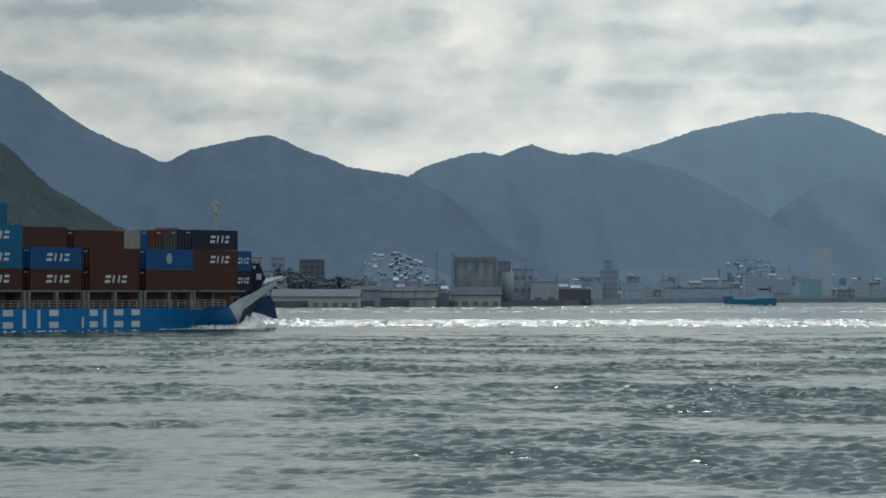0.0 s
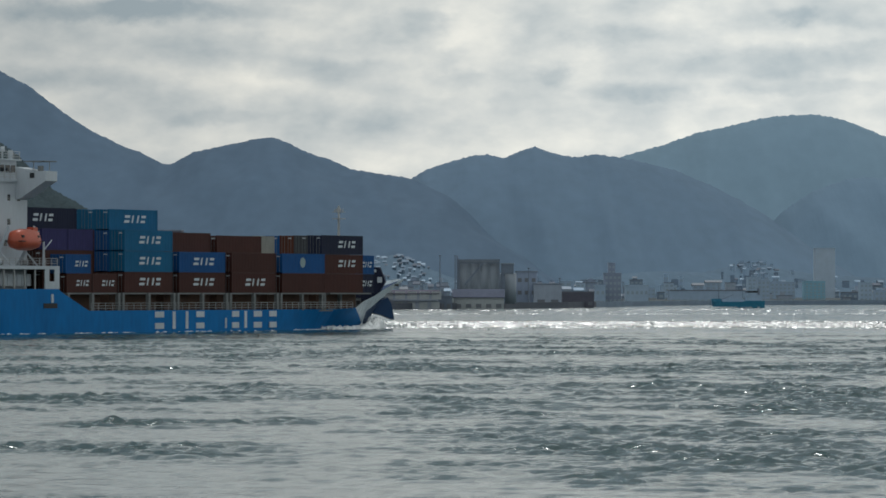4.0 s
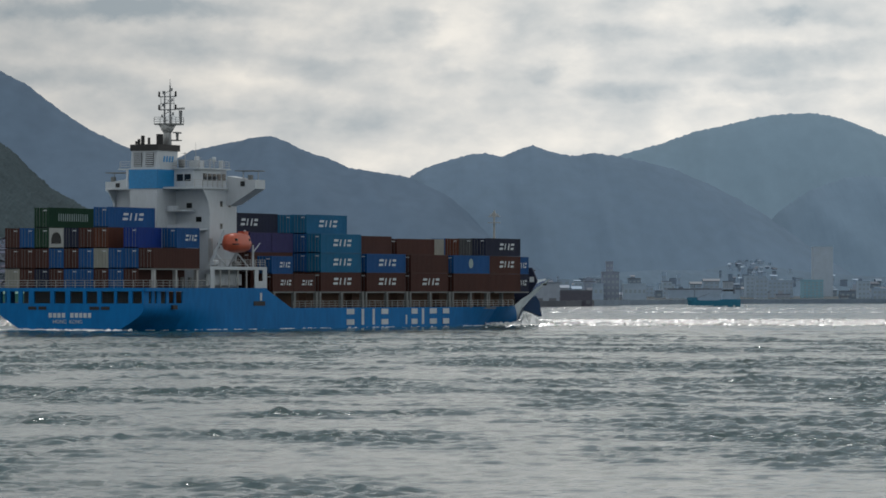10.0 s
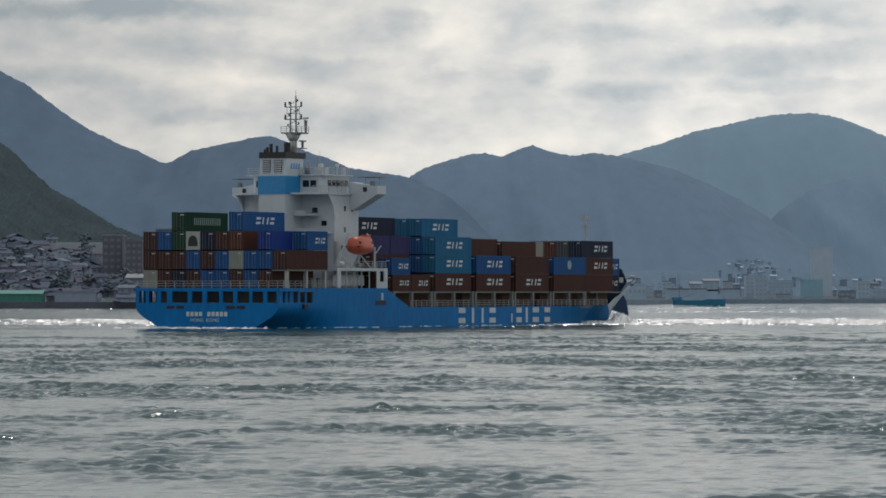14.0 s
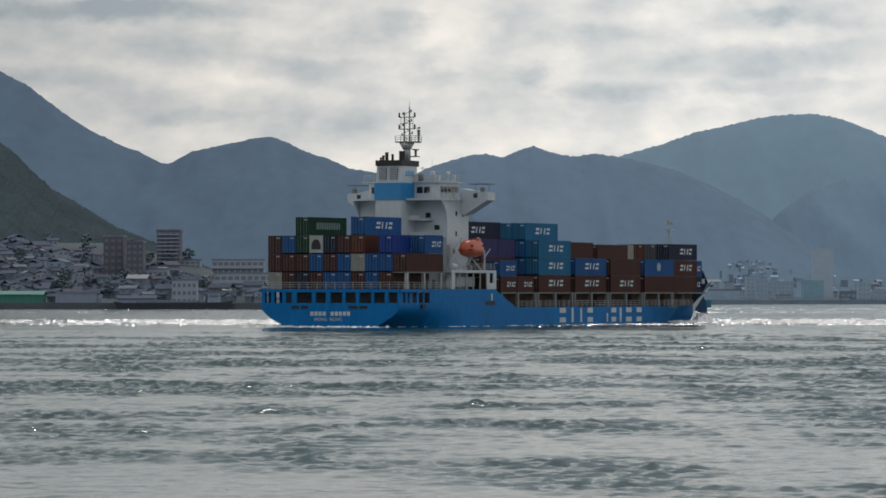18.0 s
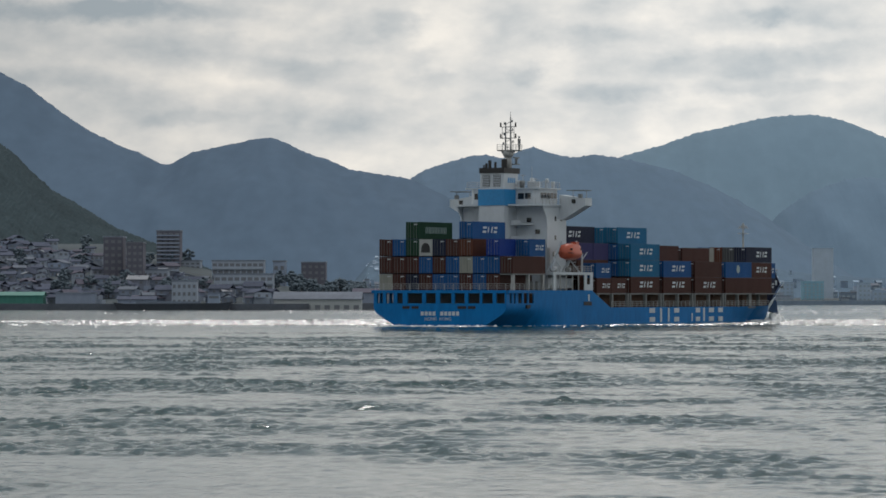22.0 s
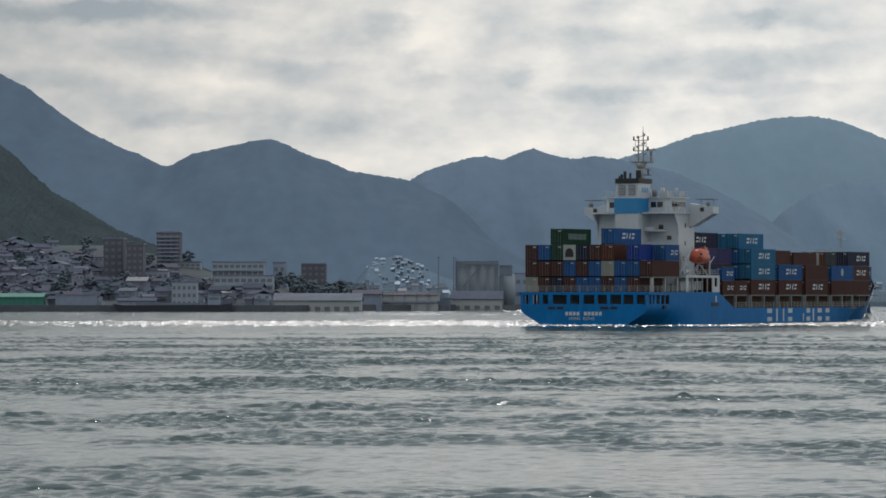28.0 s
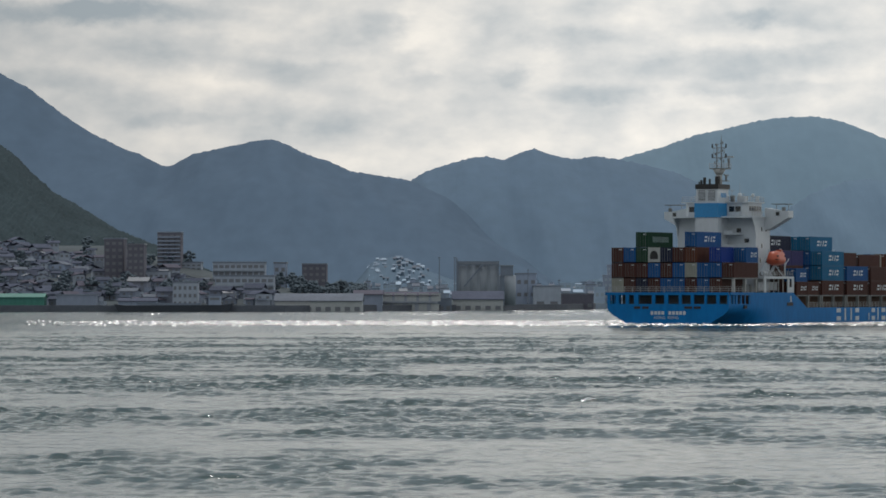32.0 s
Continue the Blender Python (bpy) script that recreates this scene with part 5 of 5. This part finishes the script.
for k in range(5):
    part("loading_door", box(B(), -8.3 + k * 4.2, -5.0 + k * 4.2, -0.12, 0.0, 4.6, 7.3), DOOR, store, "pale sliding door")
    part("column", box(B(), -9.4 + k * 4.2, -9.0 + k * 4.2, -0.7, -0.4, 0, 4.1), WALLS[2], store)
    part("dock_opening", box(B(), -8.4 + k * 4.2, -5.6 + k * 4.2, -0.1, 0.0, 1.4, 3.7), DOOR, store, "pale dock shutter")
part("loading_deck", box(B(), -10.4, 10.4, -0.8, 0.0, 4.1, 4.4), WALLS[2], store)
building("warehouse", 770, 795, 522, 1462, STEEL, "dark open harbour shed", 1, 2, 12, category="shed")
building("warehouse", 797, 886, 508, 1472, DOOR, "low grey quay warehouse with a broad roof", 1, 5, 16, ROOFS[0], gable=2.8, category="warehouse")
building("grain_store", 940, 988, 500, 1585, WALLS[1], "pale store with tall dark doors", 1, 2, 16, category="warehouse")
building("works_building", 908, 945, 478, 1600, WALLS[4], "grey works building with a conveyor", 3, 3, 16)
building("warehouse", 990, 1046, 514, 1640, BRICK, "brown shed with a bright roof", 1, 4, 14, ROOFS[3], category="shed")
building("plant_tower", 1064, 1094, 481, 1790, WALLS[0], "grey plant tower with small windows", 6, 4, 14)
building("plant_tower", 1071, 1083, 463, 1796, WALLS[0], "narrow head of the plant tower", 2, 2, 8, base=spot(0, 482, 1790)[2])
building("works_building", 1048, 1066, 502, 1786, HAZE_GREY, "low grey works annexe", 2, 2, 12)
building("works_building", 1102, 1142, 502, 1850, PALE, "pale flat works building", 2, 5, 16)
building("warehouse", 1180, 1308, 511, 2030, HAZE_GREY, "long shed with a bright roof edge", 1, 12, 20, ROOFS[3], category="warehouse")
building("tower_block", 1438, 1472, 436, 2450, TOWER, "tall pale tower block in the haze", 0, 0, 16, roof=PALE)
building("office_block", 1419, 1455, 495, 2200, TEAL, "teal-clad office block by the harbour", 8, 5, 16)
building("office_block", 1358, 1402, 496, 2250, HAZE_GREY, "grey-brown office block on the waterfront", 6, 6, 16)
building("office_block", 1318, 1340, 488, 2260, PALE, "pale stepped office block", 7, 3, 14)


def town_block(x, w, top, dd, label, mats, group="buildings by the harbour"):
    m = rnd.choice(mats)
    pitched = rnd.random() < 0.4
    n = max(1, int((534 - top) / 7))
    ob = building("town_building", x, x + w, top, dd, m, label, n, max(1, int(w / 7)), 10, roof=rnd.choice((ROOFS[3], ROOFS[4], PALE, m)), gable=1.2 if pitched else 0.0, group=group, parapet=0.35)
    if not pitched and rnd.random() < 0.5:
        ww, zz = w * dd / FOCAL, spot(0, top, dd)[2] - ob.matrix_basis.translation.z
        part("roof_hut", box(B(), -ww * 0.3, ww * rnd.uniform(-0.1, 0.2), 2, 6, zz, zz + rnd.uniform(1.0, 2.6)), m, ob)
    return ob


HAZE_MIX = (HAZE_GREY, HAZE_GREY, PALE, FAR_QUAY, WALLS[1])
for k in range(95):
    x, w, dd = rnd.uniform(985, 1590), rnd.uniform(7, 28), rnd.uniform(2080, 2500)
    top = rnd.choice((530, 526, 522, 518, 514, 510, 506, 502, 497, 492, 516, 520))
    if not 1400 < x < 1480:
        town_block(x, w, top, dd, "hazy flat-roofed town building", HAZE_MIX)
for k in range(85):
    x, w, dd = rnd.uniform(590, 1060), rnd.uniform(6, 22), rnd.uniform(1760, 2300)
    town_block(x, w, rnd.uniform(490, 516), dd, "grey town building behind the harbour", (HAZE_GREY, WALLS[0], WALLS[4], WALLS[1], FAR_QUAY))


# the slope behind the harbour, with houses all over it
# Slope blued like the ranges behind it: the haze is in the colour.
FAR_SLOPE = material("hazed_built_up_slope", (0.105, 0.158, 0.215), 0.9, scale=0.08, vary=0.2, fine=0.2, spec=0.05, deep=0.1)
SLOPE = above((590, 516), (628, 490), (655, 456), (690, 447), (730, 462), (790, 486), (900, 512))
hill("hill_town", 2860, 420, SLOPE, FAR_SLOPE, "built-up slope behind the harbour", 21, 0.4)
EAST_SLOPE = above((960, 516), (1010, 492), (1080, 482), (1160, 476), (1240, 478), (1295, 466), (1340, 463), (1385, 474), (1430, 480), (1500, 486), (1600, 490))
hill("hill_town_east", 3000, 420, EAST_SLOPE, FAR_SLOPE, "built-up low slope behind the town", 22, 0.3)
for k in range(195):
    if k < 95:
        x, far, line = rnd.gauss(704, 38), 2860, SLOPE
    else:
        x, far, line = (rnd.gauss(1322, 24) if k < 145 else rnd.uniform(990, 1570)), 3000, EAST_SLOPE
    dd = far - (rnd.uniform(5, 300) if k < 95 else rnd.uniform(20, 260) if k < 145 else rnd.uniform(250, 405))
    up = 1 - (1 - (dd - far + 420) / 420) ** 1.45
    z = (EYE + float(np.interp(x, [q[0] for q in line], [q[1] for q in line])) * far / FOCAL) * up
    east = k >= 95
    w, high = (rnd.uniform(3, 8), rnd.uniform(1.6, 3.2)) if 95 <= k < 145 else (rnd.uniform(5, 14), rnd.uniform(3.5, 8.0)) if east else (rnd.uniform(2.5, 6), rnd.uniform(1.2, 2.4))
    top = 516.7 - (z + high - EYE) / dd * FOCAL
    # Walls borrow the hazed slope and quay tones, so they fade into the hillside.
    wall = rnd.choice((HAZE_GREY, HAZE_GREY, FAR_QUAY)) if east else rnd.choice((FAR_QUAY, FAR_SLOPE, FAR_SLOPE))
    # Pale caps among these stand in for sun glints off the roofs.
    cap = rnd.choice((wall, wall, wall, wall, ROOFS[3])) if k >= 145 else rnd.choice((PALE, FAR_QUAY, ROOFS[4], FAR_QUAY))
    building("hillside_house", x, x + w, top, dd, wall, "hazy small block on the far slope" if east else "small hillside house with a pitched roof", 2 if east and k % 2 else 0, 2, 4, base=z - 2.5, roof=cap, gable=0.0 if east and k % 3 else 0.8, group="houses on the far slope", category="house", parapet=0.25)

# a dark barge moored along the quay
BARGE = material("tarred_barge_hull", (0.05, 0.057, 0.07), 0.9, spec=0.1, scale=0.4)
barge = tagged(new("barge"), "long dark barge moored along the quay", "boat")
barge.matrix_basis = pose(spot(304, 0, 1378)[0], 1376, 0)
bm = B()
prism(bm, [(-19.5, 2.6), (-17.6, -0.5), (18.2, -0.5), (19.5, 2.8), (16.0, 2.3), (-16.0, 2.1)], 1, -3.4, 3.4)
part("hull", bm, BARGE, barge, "dark blue-black steel hull")
part("hatch", box(B(), -12, 9, -2.6, 2.6, 2.1, 2.9), STEEL, barge)
part("wheelhouse", box(B(), 11.5, 15.5, -2.0, 2.0, 2.1, 5.2), WALLS[4], barge)
part("window", box(B(), 11.9, 15.1, -2.08, -1.98, 3.9, 4.7), PANE, barge)
part("mast", tube(B(), (-14, 0, 2.0), (-14, 0, 6.5), 0.15, 0.1, 6), STEEL, barge)

# the silo house, in a steel frame
sx0, sx1, sd = spot(806, 0, 1500)[0], spot(878, 0, 1500)[0], 1500
silo = tagged(new("silo_house"), "tall grey steel silo house in an open frame", "silo")
silo.matrix_basis = pose((sx0 + sx1) / 2, sd, 1.8)
sw, sh_ = sx1 - sx0, spot(0, 459, sd)[2] - 1.8
for i in range(4):
    part("bin", tube(B(), (-sw / 2 + sw * (i + 0.5) / 4, 3, 0), (-sw / 2 + sw * (i + 0.5) / 4, 3, sh_ - 0.3), sw / 8 + 0.25, None, 18), SILO, silo, "", True)
part("back_wall", box(B(), -sw / 2, sw / 2, 1.4, 12, 0, sh_ - 0.2), SILO, silo)
for i in (0, 4):
    part("column", box(B(), -sw / 2 + sw * i / 4 - 0.18, -sw / 2 + sw * i / 4 + 0.18, -0.4, 0.1, 0, sh_ + 0.6), STEEL, silo)
for z in (sh_ - 0.7, sh_ + 0.5):
    part("beam", box(B(), -sw / 2 - 0.3, sw / 2 + 0.3, -0.45, 0.0, z, z + 0.35), STEEL, silo)
part("stair", tube(B(), (-sw * 0.35, -0.5, sh_ * 0.45), (sw * 0.1, -0.5, sh_ - 0.6), 0.3, None, 6), STEEL, silo)
part("top_gallery", box(B(), -sw / 2, sw / 2, 1.0, 6, sh_ - 0.2, sh_ + 0.5), SILO, silo)
part("elevator_head", box(B(), sw / 2 + 0.7, sw / 2 + 5.2, 0.5, 5, sh_ - 4.4, sh_ - 0.9), STEEL, silo, "dark elevator housing")
part("elevator_roof", box(B(), sw / 2 + 0.3, sw / 2 + 5.5, 0.2, 5.3, sh_ - 0.9, sh_ - 0.6), SILO, silo)
part("elevator_shaft", box(B(), sw / 2 + 0.4, sw / 2 + 2.1, 1.0, 3, 0, sh_ - 4.4), STEEL, silo)
part("pipe", tube(B(), (-sw / 2 - 0.4, 0, 0), (-sw / 2 - 0.4, 0, sh_ + 2), 0.25, None, 6), STEEL, silo)
tank = tagged(new("storage_silo"), "pale round concrete silo beside the silo house", "silo")
tank.matrix_basis = pose(spot(893, 0, 1515)[0], 1515, 1.8)
part("shell", tube(B(), (0, 0, 0), (0, 0, spot(0, 481, 1515)[2] - 1.8), 3.1, None, 24), SILO, tank, "", True)
part("cap", tube(B(), (0, 0, spot(0, 481, 1515)[2] - 1.8), (0, 0, spot(0, 479, 1515)[2] - 1.4), 3.2, 1.6, 24), SILO, tank)
for x, y0 in ((773, 448), (800, 448), (930, 470), (985, 488), (1097, 495)):
    pole = tagged(new("lattice_pole"), "thin dark steel pole in the harbour", "pole", "harbour poles")
    dd = shore_dist(x) + 22
    pole.matrix_basis = pose(spot(x, 0, dd)[0], dd, 1.6)
    hz = spot(0, y0, dd)[2] - 1.6
    part("shaft", tube(B(), (0, 0, 0), (0, 0, hz), 0.28, 0.16, 6), STEEL, pole)
    part("head", box(B(), -0.6, 0.6, -0.1, 0.1, hz - 0.3, hz), STEEL, pole)


# trees and woods
def clump(bm, c, r, rg, tall=1.0):
    """A ragged low lump of leaves."""
    n = 6
    bot = bm.verts.new((c[0], c[1], c[2] - r * 0.7 * tall))
    top = bm.verts.new((c[0] + rg.uniform(-0.2, 0.2) * r, c[1], c[2] + r * tall * rg.uniform(0.7, 1.1)))
    rings = []
    for hgt, k in ((-0.25, 0.95), (0.4, 0.8)):
        rings.append([bm.verts.new((c[0] + r * k * rg.uniform(0.7, 1.25) * math.cos(6.283 * i / n + hgt), c[1] + r * k * rg.uniform(0.7, 1.25) * math.sin(6.283 * i / n + hgt), c[2] + r * tall * (hgt + rg.uniform(-0.2, 0.2)))) for i in range(n)])
    for i in range(n):
        j = (i + 1) % n
        bm.faces.new((bot, rings[0][j], rings[0][i]))
        bm.faces.new((rings[0][i], rings[0][j], rings[1][j], rings[1][i]))
        bm.faces.new((rings[1][i], rings[1][j], top))


def tree(seed):
    rg = random.Random(seed)
    root = tagged(new("tree"), "dark broad-leaved tree on the shore", "tree", "trees behind the harbour")
    part("trunk", tube(B(), (0, 0, 0), (0.1, 0, 4.2), 0.3, 0.16, 7), BARK, root)
    for i in range(3):
        a = i * 2.1 + rg.uniform(0, 1)
        part("limb", tube(B(), (0, 0, 2.6 + 0.4 * i), (1.6 * math.cos(a), 1.6 * math.sin(a), 4.6 + 0.5 * i), 0.14, 0.06, 5), BARK, root)
    bm = B()
    for i in range(34):
        a, q, zz = rg.uniform(0, 6.28), rg.random() ** 0.5, rg.uniform(-1, 1)
        rad = 3.2 * q * math.sqrt(max(0.05, 1 - zz * zz * 0.8))
        clump(bm, (rad * math.cos(a), rad * math.sin(a), 5.6 + 2.6 * zz), rg.uniform(0.6, 1.2), rg)
    part("crown", bm, LEAF, root, "", True)
    root.scale = (0.75, 0.75, 0.72)
    return root


first = [tree(s) for s in (1, 2, 3)]
spots = [(rnd.uniform(485, 640), rnd.uniform(1440, 1600)) for _ in range(34)] + [(rnd.uniform(-20, 330), rnd.uniform(1430, 1700)) for _ in range(24)] + [(rnd.uniform(150, 360), rnd.uniform(1440, 1485)) for _ in range(8)] + [(rnd.uniform(590, 640), rnd.uniform(1500, 1650)) for _ in range(8)]
for i, (x, d) in enumerate(spots):
    m = pose((x - 784) / FOCAL * d, d, ground_z(x, d) - 0.3, 0, 0, rnd.uniform(0, 360))
    if i < 3:
        first[i].matrix_basis = m @ Matrix.Diagonal((0.75, 0.75, 0.72, 1))
    else:
        copy_thing(first[i % 3], m)

rg = random.Random(77)
# a small blue coaster crossing the strait
BOAT_BLUE = material("teal_boat_hull", (0.03, 0.2, 0.32), 0.5, scale=0.6, vary=0.25)
boat = tagged(new("coaster"), "small blue coaster under way in the strait", "boat")
bm = B()
n = 14
secs = []
for i in range(n + 1):
    k = i / n
    x = -10.2 + 20.4 * k
    hb = 2.9 * min(1, (k / 0.16) ** 0.6 if k < 0.16 else 1) * (1 if k < 0.9 else 1 - 0.15 * (k - 0.9) / 0.1)
    dk = 2.3 + (1.1 * max(0, 0.22 - k) / 0.22) + (0.45 if k > 0.6 else 0)
    secs.append([bm.verts.new(c) for c in ((x + (1 - min(1, k / 0.1)) * 0.8, -hb * 0.75, -0.6), (x, -hb, dk), (x, hb, dk), (x + (1 - min(1, k / 0.1)) * 0.8, hb * 0.75, -0.6))])
for a, b in zip(secs, secs[1:]):
    for i in range(3):
        bm.faces.new((a[i], b[i], b[i + 1], a[i + 1]))
bm.faces.new(secs[-1])
bm.faces.new(secs[0][::-1])
bmesh.ops.recalc_face_normals(bm, faces=bm.faces)
part("hull", bm, BOAT_BLUE, boat, "teal-blue steel hull")
part("deckhouse", box(B(), 3.0, 8.9, -2.1, 2.1, 2.1, 4.9), HAZE_GREY, boat)
part("wheelhouse", box(B(), 3.6, 7.4, -1.8, 1.8, 4.9, 7.0), HAZE_GREY, boat)
part("wheelhouse_window", box(B(), 3.52, 7.45, -1.85, 1.85, 5.8, 6.5), GLASS, boat)
part("funnel", tube(B(), (8.0, 0, 4.8), (8.0, 0, 7.4), 0.6, 0.5, 10), STEEL, boat)
part("hatch", box(B(), -6.2, 2.2, -1.9, 1.9, 2.2, 3.3), HAZE_GREY, boat)
part("mast", tube(B(), (-7.2, 0, 1.9), (-7.2, 0, 8.4), 0.2, 0.12, 6), STEEL, boat)
part("forecastle", box(B(), -9.6, -6.6, -1.9, 1.9, 2.2, 3.5), BOAT_BLUE, boat)
part("derrick", tube(B(), (-7.2, 0, 2.8), (-1.5, 0, 5.0), 0.12, 0.1, 6), STEEL, boat)
part("mast", tube(B(), (5.4, 0, 6.4), (5.4, 0, 8.6), 0.1, 0.06, 6), STEEL, boat)

bm = B()
for k in range(90):
    u = -10.4 + abs(rg.gauss(0, 1)) * 6.5
    clump(bm, (u, -3.0 - abs(rg.gauss(0, 0.5)), 0.05), rg.uniform(0.15, 0.5), rg)
part("bow_foam", bm, FOAM, boat, "white water along the hull", True)


# ---- motion ----
def motions():
    times = [4 * i for i in range(9)]
    walk(ship, [(t, ship_pose(t)) for t in times])
    for ob, m in boxes:
        walk(ob, [(t, ship_pose(t) @ m) for t in times])
    for ob in (bow_wave, side_foam):
        walk(ob, [(t, ship_pose(t)) for t in times])
    walk(scanner, [(0.5 * i, pose(-5.4, -1.5, 31.85, 0, 0, 66.0 * i)) for i in range(65)])
    bx, by, bz = spot(1326, 541, 1600)
    walk(boat, [(t, pose(bx - 1.42 * t, by, 0, 0, 0, 4)) for t in (0, 16, 32)])
    walk(glitter, [(t, pose(1.06 * t, 3.4 * t, 0)) for t in (0, 16, 32)])
    walk(water, [(t, pose(1.06 * t, 1.8 * t, 0)) for t in (0, 16, 32)])
    walk(clouds, [(t, pose(0, 0, 0, 0, 0, 0.0205 * t)) for t in (0, 16, 32)])


motions()
